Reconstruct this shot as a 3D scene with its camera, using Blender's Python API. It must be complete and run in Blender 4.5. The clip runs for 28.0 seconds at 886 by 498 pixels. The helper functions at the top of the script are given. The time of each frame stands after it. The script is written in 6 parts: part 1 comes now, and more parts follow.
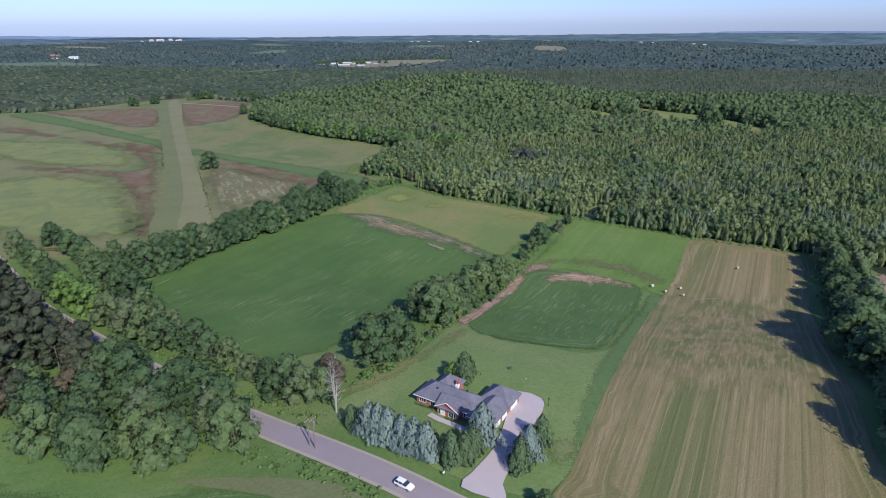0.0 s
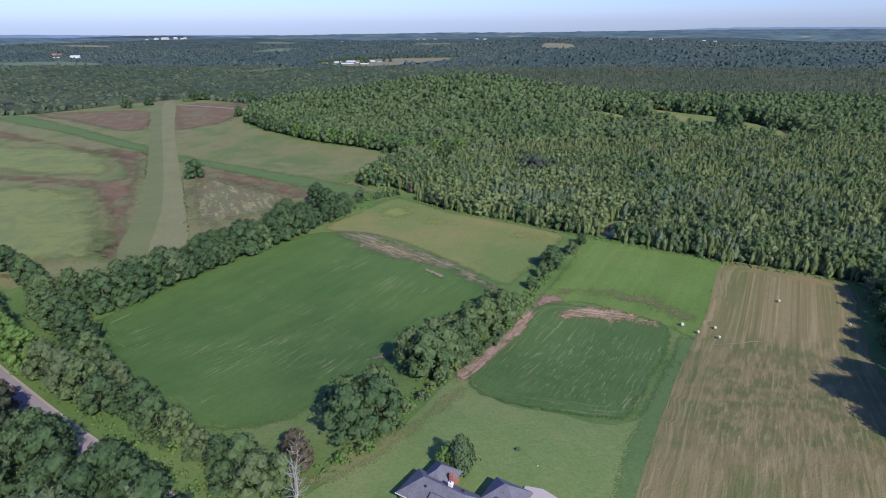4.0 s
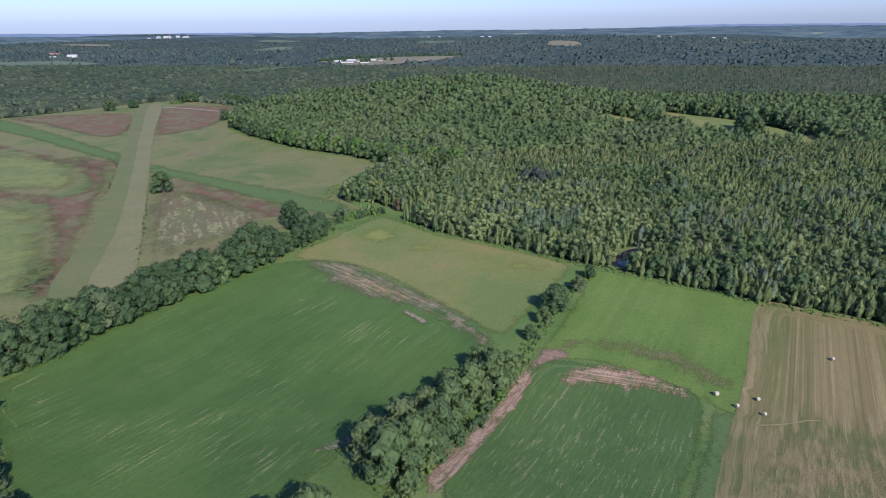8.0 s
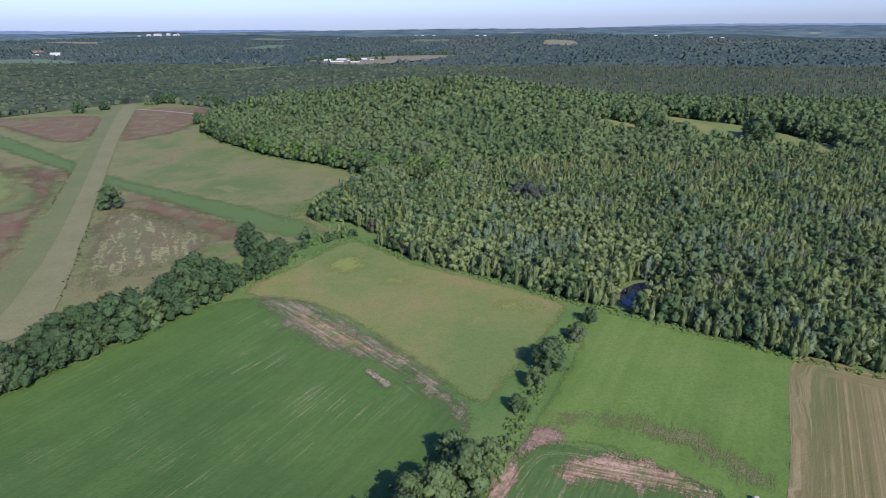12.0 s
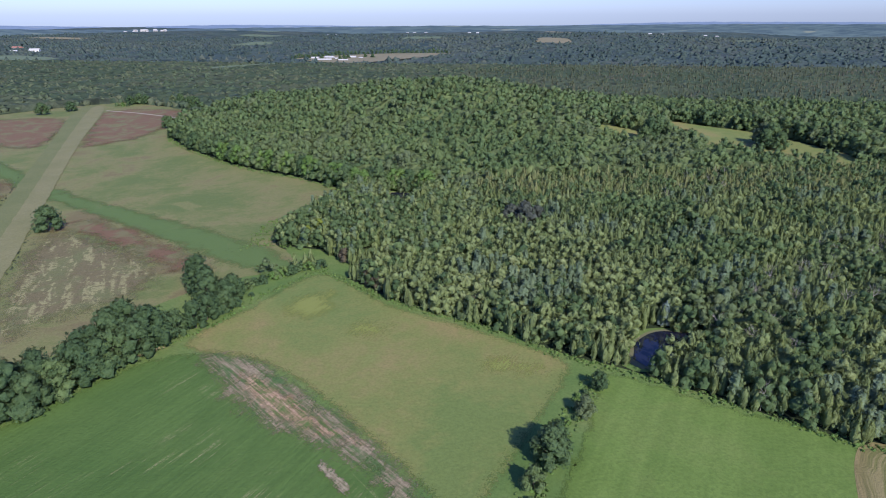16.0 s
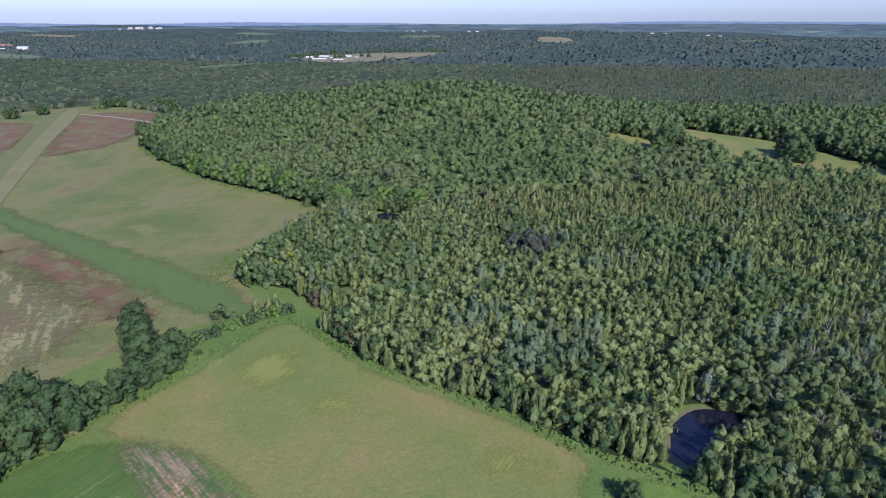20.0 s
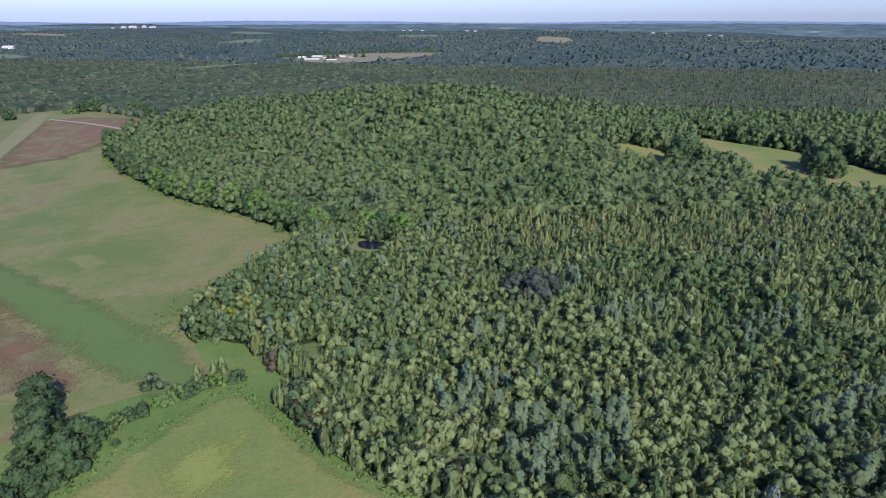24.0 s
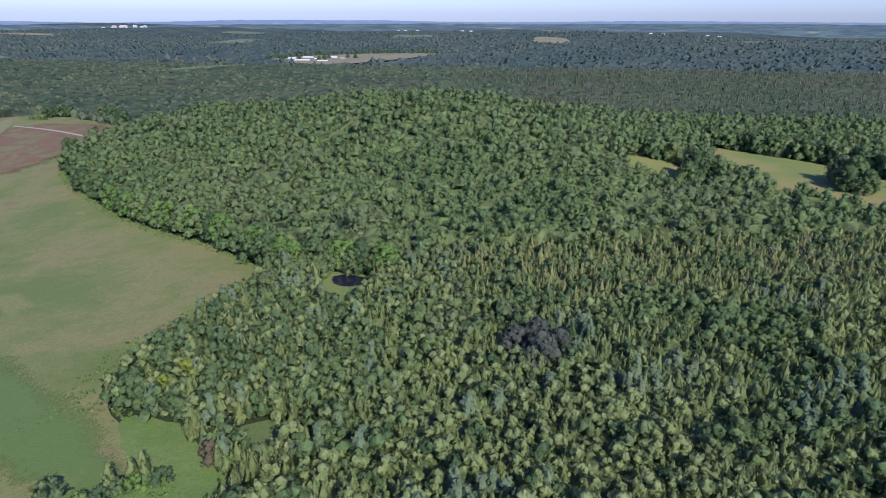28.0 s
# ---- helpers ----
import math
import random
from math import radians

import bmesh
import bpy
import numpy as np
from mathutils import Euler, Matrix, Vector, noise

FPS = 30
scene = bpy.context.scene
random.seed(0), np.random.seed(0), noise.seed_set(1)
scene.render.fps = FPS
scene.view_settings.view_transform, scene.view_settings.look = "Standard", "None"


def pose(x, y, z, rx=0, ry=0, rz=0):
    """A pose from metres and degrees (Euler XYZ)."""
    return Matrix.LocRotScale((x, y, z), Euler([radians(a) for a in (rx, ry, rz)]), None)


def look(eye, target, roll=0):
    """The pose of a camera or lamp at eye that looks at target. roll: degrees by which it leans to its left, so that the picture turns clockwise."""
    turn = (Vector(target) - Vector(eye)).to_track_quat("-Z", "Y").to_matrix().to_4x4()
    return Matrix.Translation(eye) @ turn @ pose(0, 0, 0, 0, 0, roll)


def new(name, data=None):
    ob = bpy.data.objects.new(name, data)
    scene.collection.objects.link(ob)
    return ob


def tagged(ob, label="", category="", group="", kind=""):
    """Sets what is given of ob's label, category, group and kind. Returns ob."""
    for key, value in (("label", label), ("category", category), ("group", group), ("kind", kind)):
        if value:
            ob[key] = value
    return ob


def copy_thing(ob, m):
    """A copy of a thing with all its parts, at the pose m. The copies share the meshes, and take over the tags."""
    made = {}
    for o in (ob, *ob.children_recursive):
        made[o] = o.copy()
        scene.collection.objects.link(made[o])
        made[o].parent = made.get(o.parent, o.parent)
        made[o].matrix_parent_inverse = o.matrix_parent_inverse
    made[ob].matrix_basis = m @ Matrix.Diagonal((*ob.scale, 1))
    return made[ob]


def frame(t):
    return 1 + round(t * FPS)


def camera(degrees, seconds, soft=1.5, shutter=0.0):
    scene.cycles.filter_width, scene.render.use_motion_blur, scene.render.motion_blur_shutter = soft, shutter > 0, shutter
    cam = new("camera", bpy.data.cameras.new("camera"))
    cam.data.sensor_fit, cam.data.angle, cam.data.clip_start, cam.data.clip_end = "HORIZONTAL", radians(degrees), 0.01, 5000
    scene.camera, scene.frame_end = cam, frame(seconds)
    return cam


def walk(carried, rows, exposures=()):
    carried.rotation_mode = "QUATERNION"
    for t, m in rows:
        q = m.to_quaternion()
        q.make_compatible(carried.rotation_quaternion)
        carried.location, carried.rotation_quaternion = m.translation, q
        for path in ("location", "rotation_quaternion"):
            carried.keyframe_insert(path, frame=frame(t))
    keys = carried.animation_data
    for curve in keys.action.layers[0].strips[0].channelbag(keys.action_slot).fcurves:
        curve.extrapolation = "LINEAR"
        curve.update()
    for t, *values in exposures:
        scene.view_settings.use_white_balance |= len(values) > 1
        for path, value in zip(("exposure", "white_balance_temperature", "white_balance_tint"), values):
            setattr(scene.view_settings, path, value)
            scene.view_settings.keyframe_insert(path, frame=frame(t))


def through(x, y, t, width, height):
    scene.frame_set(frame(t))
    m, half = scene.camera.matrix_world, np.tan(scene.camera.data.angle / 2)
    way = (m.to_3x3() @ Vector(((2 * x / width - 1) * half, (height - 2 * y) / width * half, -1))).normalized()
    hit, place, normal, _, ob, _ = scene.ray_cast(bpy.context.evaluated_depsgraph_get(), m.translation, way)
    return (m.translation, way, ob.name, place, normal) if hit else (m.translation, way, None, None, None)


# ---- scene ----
cam = camera(72.0, 28.0, soft=1.0)
PATH = [
    (0, (1.96, -0.841, 107.512), (1.704, 1.018, 106.822), -0.2),
    (1, (1.234, 6.979, 107.307), (0.956, 8.835, 106.616), -0.2),
    (2, (0.43, 15.566, 106.817), (0.14, 17.419, 106.124), -0.1),
    (3, (0.267, 25.51, 108.088), (-0.004, 27.365, 107.391), -0.4),
    (6, (1.286, 60.026, 107.318), (0.986, 61.876, 106.62), -0.5),
    (7, (1.374, 71.986, 107.734), (1.075, 73.834, 107.032), -0.6),
    (8, (2.565, 84.298, 107.426), (2.268, 86.146, 106.722), -0.6),
    (9, (3.186, 95.945, 107.352), (2.894, 97.794, 106.648), -0.6),
    (10, (3.669, 107.269, 107.272), (3.385, 109.119, 106.566), -0.5),
    (11, (4.4, 119.194, 106.76), (4.116, 121.043, 106.054), -0.5),
    (12, (3.852, 129.844, 106.524), (3.569, 131.693, 105.816), -0.4),
    (15, (2.262, 163.721, 106.424), (2.002, 165.571, 105.709), -0.2),
    (16, (1.839, 174.812, 107.071), (1.58, 176.661, 106.354), -0.1),
    (17, (0.814, 186.928, 106.849), (0.558, 188.777, 106.131), 0.0),
    (18, (0.516, 198.144, 106.964), (0.26, 199.993, 106.246), -0.1),
    (19, (0.207, 209.854, 107.021), (-0.051, 211.703, 106.302), -0.0),
    (20, (-1.261, 221.924, 106.99), (-1.517, 223.772, 106.269), 0.1),
    (21, (-2.749, 233.518, 106.699), (-2.999, 235.369, 105.981), 0.3),
    (24, (-3.976, 268.856, 106.6), (-4.226, 270.704, 105.877), 0.2),
    (25, (-4.81, 279.162, 106.159), (-5.054, 281.011, 105.437), 0.2),
    (26, (-4.198, 290.466, 106.547), (-4.444, 292.315, 105.824), 0.2),
    (27, (-4.264, 300.159, 106.839), (-4.507, 302.008, 106.115), 0.2),
    (28, (-6.575, 312.479, 106.128), (-6.812, 314.328, 105.405), 0.3),
]
walk(cam, [(t, look(eye, target, roll)) for t, eye, target, roll in PATH],
     exposures=[(0.0, 0.24, 6250, 12.5), (10.0, 0.31, 6400, 13.5), (28.0, 0.41, 6430, 14.5)])

# ---- light ----
SUN_AZ = math.atan2(0.57, -0.82)          # the sun stands behind and to the right of the flight
SUN_EL = radians(37)
world = bpy.data.worlds.new("world")
scene.world = world
world.use_nodes = True
wn, wl = world.node_tree.nodes, world.node_tree.links
sky = wn.new("ShaderNodeTexSky")
sky.sky_type, sky.sun_disc = "NISHITA", False
sky.sun_elevation, sky.sun_rotation = SUN_EL, SUN_AZ
sky.altitude, sky.air_density, sky.dust_density, sky.ozone_density = 300, 1.0, 0.6, 3.0
wn["Background"].inputs["Strength"].default_value = 0.14
tone = wn.new("ShaderNodeMix")
tone.data_type, tone.blend_type = "RGBA", "MULTIPLY"
tone.inputs[0].default_value, tone.inputs[7].default_value = 1.0, (0.55, 0.67, 1.14, 1)
wl.new(sky.outputs["Color"], tone.inputs[6])
wl.new(tone.outputs[2], wn["Background"].inputs["Color"])
sun_data = bpy.data.lights.new("sun", "SUN")
sun_data.energy, sun_data.angle, sun_data.color = 4.2, radians(0.53), (1.0, 0.945, 0.82)
sun = new("sun", sun_data)
sun.matrix_world = look((0, 0, 900), (-0.57 * math.cos(SUN_EL) * 100, 0.82 * math.cos(SUN_EL) * 100, 900 - 100 * math.sin(SUN_EL)))


# ---- materials ----
class Graph:
    """Short hand for one node material."""

    def __init__(self, name):
        self.mat = bpy.data.materials.new(name)
        self.mat.use_nodes = True
        self.tree = self.mat.node_tree
        self.bsdf = self.tree.nodes["Principled BSDF"]
        self.bsdf.inputs["Specular IOR Level"].default_value = 0.25

    def node(self, kind, **values):
        n = self.tree.nodes.new(kind)
        for k, v in values.items():
            setattr(n, k, v)
        return n

    def put(self, socket, value):
        if isinstance(value, bpy.types.NodeSocket):
            self.tree.links.new(value, socket)
        elif isinstance(value, tuple) and len(value) == 3 and socket.type == "RGBA":
            socket.default_value = (*value, 1)
        else:
            socket.default_value = value

    def math(self, op, a, b=0.0, c=0.0, clamp=False):
        n = self.node("ShaderNodeMath", operation=op, use_clamp=clamp)
        for i, v in enumerate((a, b, c)):
            self.put(n.inputs[i], v)
        return n.outputs[0]

    def position(self):
        return self.node("ShaderNodeNewGeometry").outputs["Position"]

    def rows(self, across, along, turn=-20.5):
        """Coordinates turned to the crop rows: x across them, y along them."""
        m = self.node("ShaderNodeMapping", vector_type="TEXTURE")
        self.put(m.inputs["Vector"], self.position())
        m.inputs["Rotation"].default_value = (0, 0, radians(turn))
        m.inputs["Scale"].default_value = (across, along, 1)
        return m.outputs[0]

    def edge_rows(self, across, along):
        """Coordinates that follow the outline of the sheet: x away from its edge, the rest along it."""
        gap = self.node("ShaderNodeAttribute", attribute_name="gap").outputs["Fac"]
        xyz = self.node("ShaderNodeSeparateXYZ")
        self.put(xyz.inputs[0], self.position())
        out = self.node("ShaderNodeCombineXYZ")
        self.put(out.inputs[0], self.math("DIVIDE", gap, across))
        self.put(out.inputs[1], self.math("DIVIDE", xyz.outputs[0], along))
        self.put(out.inputs[2], self.math("DIVIDE", xyz.outputs[1], along))
        return out.outputs[0]

    def headland(self, value, across, along, low, high, detail=4):
        """The given streaks, but with turning rows along the edge of the sheet."""
        gap = self.node("ShaderNodeAttribute", attribute_name="gap").outputs["Fac"]
        ring = self.noise(1.0, detail, 0.65, self.edge_rows(across, along))
        n = self.node("ShaderNodeMix", data_type="FLOAT")
        self.put(n.inputs[0], self.step(gap, low, high))
        self.put(n.inputs[2], ring)
        self.put(n.inputs[3], value)
        return n.outputs[0]

    def noise(self, scale, detail=3.0, rough=0.55, vector=None, warp=0.0):
        n = self.node("ShaderNodeTexNoise")
        self.put(n.inputs["Vector"], vector if vector is not None else self.position())
        n.inputs["Scale"].default_value, n.inputs["Detail"].default_value = scale, detail
        n.inputs["Roughness"].default_value, n.inputs["Distortion"].default_value = rough, warp
        return n.outputs["Fac"]

    def step(self, value, low, high, a=0.0, b=1.0):
        n = self.node("ShaderNodeMapRange", interpolation_type="SMOOTHSTEP")
        self.put(n.inputs["Value"], value)
        for k, v in zip(("From Min", "From Max", "To Min", "To Max"), (low, high, a, b)):
            n.inputs[k].default_value = v
        return n.outputs["Result"]

    def mix(self, fac, a, b, blend="MIX"):
        n = self.node("ShaderNodeMix", data_type="RGBA", blend_type=blend)
        for i, v in ((0, fac), (6, a), (7, b)):
            self.put(n.inputs[i], v)
        return n.outputs[2]

    def ramp(self, fac, *stops):
        n = self.node("ShaderNodeValToRGB")
        self.put(n.inputs[0], fac)
        while len(n.color_ramp.elements) < len(stops):
            n.color_ramp.elements.new(0.5)
        for e, (at, colour) in zip(n.color_ramp.elements, stops):
            e.position, e.color = at, (*colour, 1)
        return n.outputs[0]

    def bump(self, height, strength, distance):
        n = self.node("ShaderNodeBump")
        n.inputs["Strength"].default_value, n.inputs["Distance"].default_value = strength, distance
        self.put(n.inputs["Height"], height)
        self.put(self.bsdf.inputs["Normal"], n.outputs[0])

    def dissolve(self, spread=2.2, size=0.22):
        """Lets a thin growth break up towards the edge of its sheet."""
        fade = self.node("ShaderNodeAttribute", attribute_name="fade").outputs["Fac"]
        grain = self.math("ADD", self.math("MULTIPLY", self.noise(size, 5, 0.7, warp=0.5), 0.6), self.math("MULTIPLY", self.noise(1.0, 3, 0.6, self.rows(0.6, 5.0)), 0.4))
        tuft = self.math("MULTIPLY", self.math("SUBTRACT", self.noise(2.2, 3, 0.7), 0.5), 2.0)
        keep = self.step(self.math("ADD", self.math("ADD", fade, tuft), self.math("MULTIPLY", self.math("SUBTRACT", grain, 0.5), spread)), 0.3, 0.66)
        m = self.node("ShaderNodeMixShader")
        self.put(m.inputs[0], keep)
        self.put(m.inputs[1], self.node("ShaderNodeBsdfTransparent").outputs[0])
        self.put(m.inputs[2], self.bsdf.outputs[0])
        self.put(self.tree.nodes["Material Output"].inputs["Surface"], m.outputs[0])

    def done(self, colour, rough=0.9, metal=0.0):
        self.put(self.bsdf.inputs["Base Color"], colour)
        self.put(self.bsdf.inputs["Roughness"], rough)
        self.bsdf.inputs["Metallic"].default_value = metal
        return self.mat


def turf(name, *colours, size=1.0, stripes=0.0, spots=None, soft=False):
    """Grass or crop: colours run by patches, with fine grain and, if asked, mown stripes along the rows."""
    g = Graph(name)
    colours = [(c[0], c[1], c[2] * 0.88) for c in colours]
    patches = g.noise(0.018 / size, 4, 0.6, warp=0.4)
    fine = g.noise(0.35, 4, 0.65)
    mid = g.noise(0.07, 4, 0.65, g.rows(1.0, 1.5), warp=0.6)
    fac = g.math("ADD", g.math("ADD", g.math("MULTIPLY", patches, 0.6), g.math("MULTIPLY", mid, 0.25)), g.math("MULTIPLY", fine, 0.15))
    n = len(colours)
    col = g.ramp(fac, *[(0.4 + 0.2 * i / max(1, n - 1), c) for i, c in enumerate(colours)])
    if stripes:
        lines = g.noise(1.0, 3, 0.6, g.rows(4.5, 120))
        col = g.mix(g.step(lines, 0.35, 0.68, 0, stripes), col, tuple(c * 1.7 for c in colours[-1]))
    if spots:
        blot = g.noise(0.035, 3, 0.5, warp=0.8)
        col = g.mix(g.step(blot, 0.62, 0.72), col, spots)
    grain = g.noise(1.1, 4, 0.75)
    col = g.mix(g.step(grain, 0.35, 0.7, 0.0, 0.34), col, tuple(c * 0.45 for c in colours[0]))
    g.bump(g.math("ADD", grain, g.noise(0.5, 2)), 0.35, 0.4)
    if soft:
        g.dissolve(1.0, 0.15)
    return g.done(col, 0.95)


def foliage(name, *colours, through=0.42, cut=5.0, fine=2.0):
    """Leaves: one tint for each tree, varied from clump to clump; cut: how finely the clumps break up into leaves."""
    g = Graph(name)
    tint = g.node("ShaderNodeAttribute", attribute_name="tint").outputs["Fac"]
    own = g.node("ShaderNodeObjectInfo").outputs["Random"]
    one = g.math("FRACT", g.math("ADD", tint, own))
    n = len(colours)
    col = g.ramp(one, *[(i / max(1, n - 1), c) for i, c in enumerate(colours)])
    isle = g.node("ShaderNodeNewGeometry").outputs["Random Per Island"]
    col = g.mix(g.step(isle, 0.2, 1.0, 0.0, 0.14), col, tuple(c * 0.5 for c in colours[0]))
    # paler noise puts highlights on the leaves into the colour
    col = g.mix(g.step(g.noise(1.1, 3, 0.7), 0.48, 0.75, 0, 0.3), col, tuple(c * 1.25 for c in colours[-1]))
    grain = g.noise(fine, 4, 0.7)
    # hollows of the grain painted dark, as shade in gaps between leaves
    col = g.mix(g.step(grain, 0.36, 0.58, 0.32, 0.0), col, tuple(c * 0.35 for c in colours[0]))
    g.done(col, 0.75)
    out = g.node("ShaderNodeVectorTransform", vector_type="NORMAL", convert_from="OBJECT", convert_to="WORLD")
    outward = g.node("ShaderNodeAttribute", attribute_name="outward").outputs["Vector"]
    g.put(out.inputs[0], outward)
    relief = g.node("ShaderNodeBump")
    relief.inputs["Strength"].default_value, relief.inputs["Distance"].default_value = 0.55 if fine > 1 else 0.15, 0.5
    g.put(relief.inputs["Height"], grain)
    g.put(relief.inputs["Normal"], out.outputs[0])
    g.put(g.bsdf.inputs["Normal"], relief.outputs[0])
    if through:
        t = g.node("ShaderNodeBsdfTranslucent")
        g.put(t.inputs["Color"], col)
        g.put(t.inputs["Normal"], out.outputs[0])
        m = g.node("ShaderNodeMixShader")
        m.inputs[0].default_value = through
        g.put(m.inputs[1], g.bsdf.outputs[0])
        g.put(m.inputs[2], t.outputs[0])
        last = m.outputs[0]
        if cut:
            size = g.node("ShaderNodeVectorMath", operation="LENGTH")
            g.put(size.inputs[0], outward)
            holes = g.step(g.noise(cut, 2, 0.6), 0.46, 0.48)
            keep = g.math("MAXIMUM", holes, g.math("GREATER_THAN", size.outputs["Value"], 1.5))
            gap = g.node("ShaderNodeMixShader")
            g.put(gap.inputs[0], keep)
            g.put(gap.inputs[1], g.node("ShaderNodeBsdfTransparent").outputs[0])
            g.put(gap.inputs[2], last)
            last = gap.outputs[0]
        g.put(g.tree.nodes["Material Output"].inputs["Surface"], last)
    return g.mat


def rough(name, a, b, scale=1.0, roughness=0.85, bump=0.3, metal=0.0):
    """A plain surface with grain at two scales."""
    g = Graph(name)
    big, small = g.noise(0.25 * scale, 3, 0.6), g.noise(3.0 * scale, 4, 0.7)
    col = g.mix(g.math("ADD", g.math("MULTIPLY", big, 0.6), g.math("MULTIPLY", small, 0.4)), a, b)
    if bump:
        g.bump(small, bump, 0.05)
    return g.done(col, roughness, metal)


# almost black: the shade in gaps between trees is part of this colour
M_FLOOR = turf("shaded_forest_floor", (0.016, 0.026, 0.014), (0.026, 0.042, 0.02), (0.036, 0.055, 0.026))
M_VERGE = turf("verge_grass", (0.092, 0.163, 0.05), (0.12, 0.19, 0.06), (0.163, 0.211, 0.082))
M_MEADOW = turf("hay_meadow", (0.145, 0.199, 0.067), (0.199, 0.217, 0.08), (0.255, 0.217, 0.104), spots=(0.211, 0.238, 0.08), soft=True)
M_LIGHT = turf("young_hay", (0.099, 0.167, 0.04), (0.121, 0.196, 0.05), (0.143, 0.205, 0.06), stripes=0.18, soft=True)
M_EDGE = turf("pale_field_edge", (0.26, 0.23, 0.135), (0.33, 0.28, 0.175))
M_LAWN = turf("lawn", (0.139, 0.209, 0.075), (0.171, 0.232, 0.088), (0.235, 0.249, 0.116))
M_PASTURE = turf("dry_pasture", (0.122, 0.165, 0.062), (0.155, 0.182, 0.074), (0.205, 0.2, 0.098), (0.18, 0.15, 0.086), spots=(0.19, 0.202, 0.08))
M_STRIP = turf("mown_strip", (0.145, 0.168, 0.076), (0.172, 0.186, 0.09), size=0.6)
M_STRIP_PALE = turf("pale_mown_strip", (0.19, 0.192, 0.1), (0.23, 0.22, 0.125), size=0.6)
M_BAND = turf("green_strip", (0.1, 0.15, 0.062), (0.122, 0.165, 0.072))
M_LANE = turf("lane_grass", (0.1, 0.168, 0.06), (0.122, 0.186, 0.07), soft=True)
M_DRY = turf("dry_verge_grass", (0.15, 0.195, 0.08), (0.19, 0.21, 0.092), (0.21, 0.21, 0.1), soft=True)
M_FAR_PALE = turf("pale_field", (0.2, 0.185, 0.13), (0.25, 0.225, 0.16))
M_FAR_GREEN = turf("far_grass", (0.115, 0.165, 0.11), (0.15, 0.19, 0.13))


def crop(name, a, b, straw, amount, spread=0.5):
    """Row crop: soft rows with thin, broken straw-coloured gaps that run along them and turn with the headland; it thins out at its edge."""
    g = Graph(name)
    base = g.mix(g.step(g.noise(0.02, 4, 0.6, warp=0.5), 0.35, 0.65), a, b)
    rows = g.noise(1.0, 3, 0.6, g.rows(1.2, 22))
    base = g.mix(g.step(rows, 0.35, 0.7, 0, 0.2), base, tuple(c * 0.6 for c in a))
    broad = g.noise(1.0, 2, 0.5, g.rows(7.0, 160))
    base = g.mix(g.step(broad, 0.4, 0.65, 0, 0.15), base, tuple(c * 1.3 for c in b))
    base = g.mix(g.step(g.noise(0.9, 4, 0.7), 0.4, 0.7, 0, 0.25), base, tuple(c * 0.6 for c in a))
    lines = g.headland(g.noise(1.0, 4, 0.65, g.rows(0.8, 20)), 0.8, 18, 7, 12)
    where = g.noise(0.03, 4, 0.6, warp=0.6)
    gaps = g.math("MULTIPLY", g.step(lines, 0.535, 0.64), g.step(where, spread - 0.02, spread + 0.16))
    bits = g.step(g.noise(1.9, 4, 0.85), 0.42, 0.58)
    base = g.mix(g.math("MULTIPLY", g.math("MULTIPLY", gaps, bits), amount), base, straw)
    g.bump(g.math("ADD", rows, g.noise(1.4, 3, 0.7)), 0.4, 0.5)
    g.dissolve(1.4, 0.3)
    return g.done(base, 0.9)


def striped_hay(name):
    """Cut hay: straw swaths along the rows, turning at the headland, over stubble that is greener in broad strips."""
    g = Graph(name)
    zone = g.math("ADD", g.math("MULTIPLY", g.noise(1.0, 3, 0.5, g.rows(17, 300)), 0.82), g.math("MULTIPLY", g.noise(0.02, 4, 0.6, warp=0.6), 0.18))
    base = g.ramp(zone, (0.4, (0.125, 0.142, 0.048)), (0.5, (0.165, 0.152, 0.06)), (0.6, (0.205, 0.165, 0.076)))
    wide = g.headland(g.noise(1.0, 2, 0.5, g.rows(3.2, 420), warp=0.05), 3.0, 60, 6, 13, 3)
    thin = g.headland(g.noise(1.0, 3, 0.6, g.rows(1.0, 160), warp=0.05), 1.1, 40, 6, 13, 3)
    base = g.mix(g.step(wide, 0.44, 0.62, 0, 0.7), base, (0.255, 0.205, 0.1))
    base = g.mix(g.step(thin, 0.52, 0.64, 0, 0.55), base, (0.31, 0.25, 0.13))
    base = g.mix(g.step(thin, 0.47, 0.34, 0, 0.45), base, (0.105, 0.108, 0.042))
    broken = g.noise(0.5, 5, 0.75, g.rows(1.0, 3.0))
    base = g.mix(g.step(broken, 0.45, 0.7, 0, 0.28), base, (0.12, 0.115, 0.048))
    g.bump(g.math("ADD", thin, g.noise(2.0, 3)), 0.5, 0.4)
    return g.done(base, 0.95)


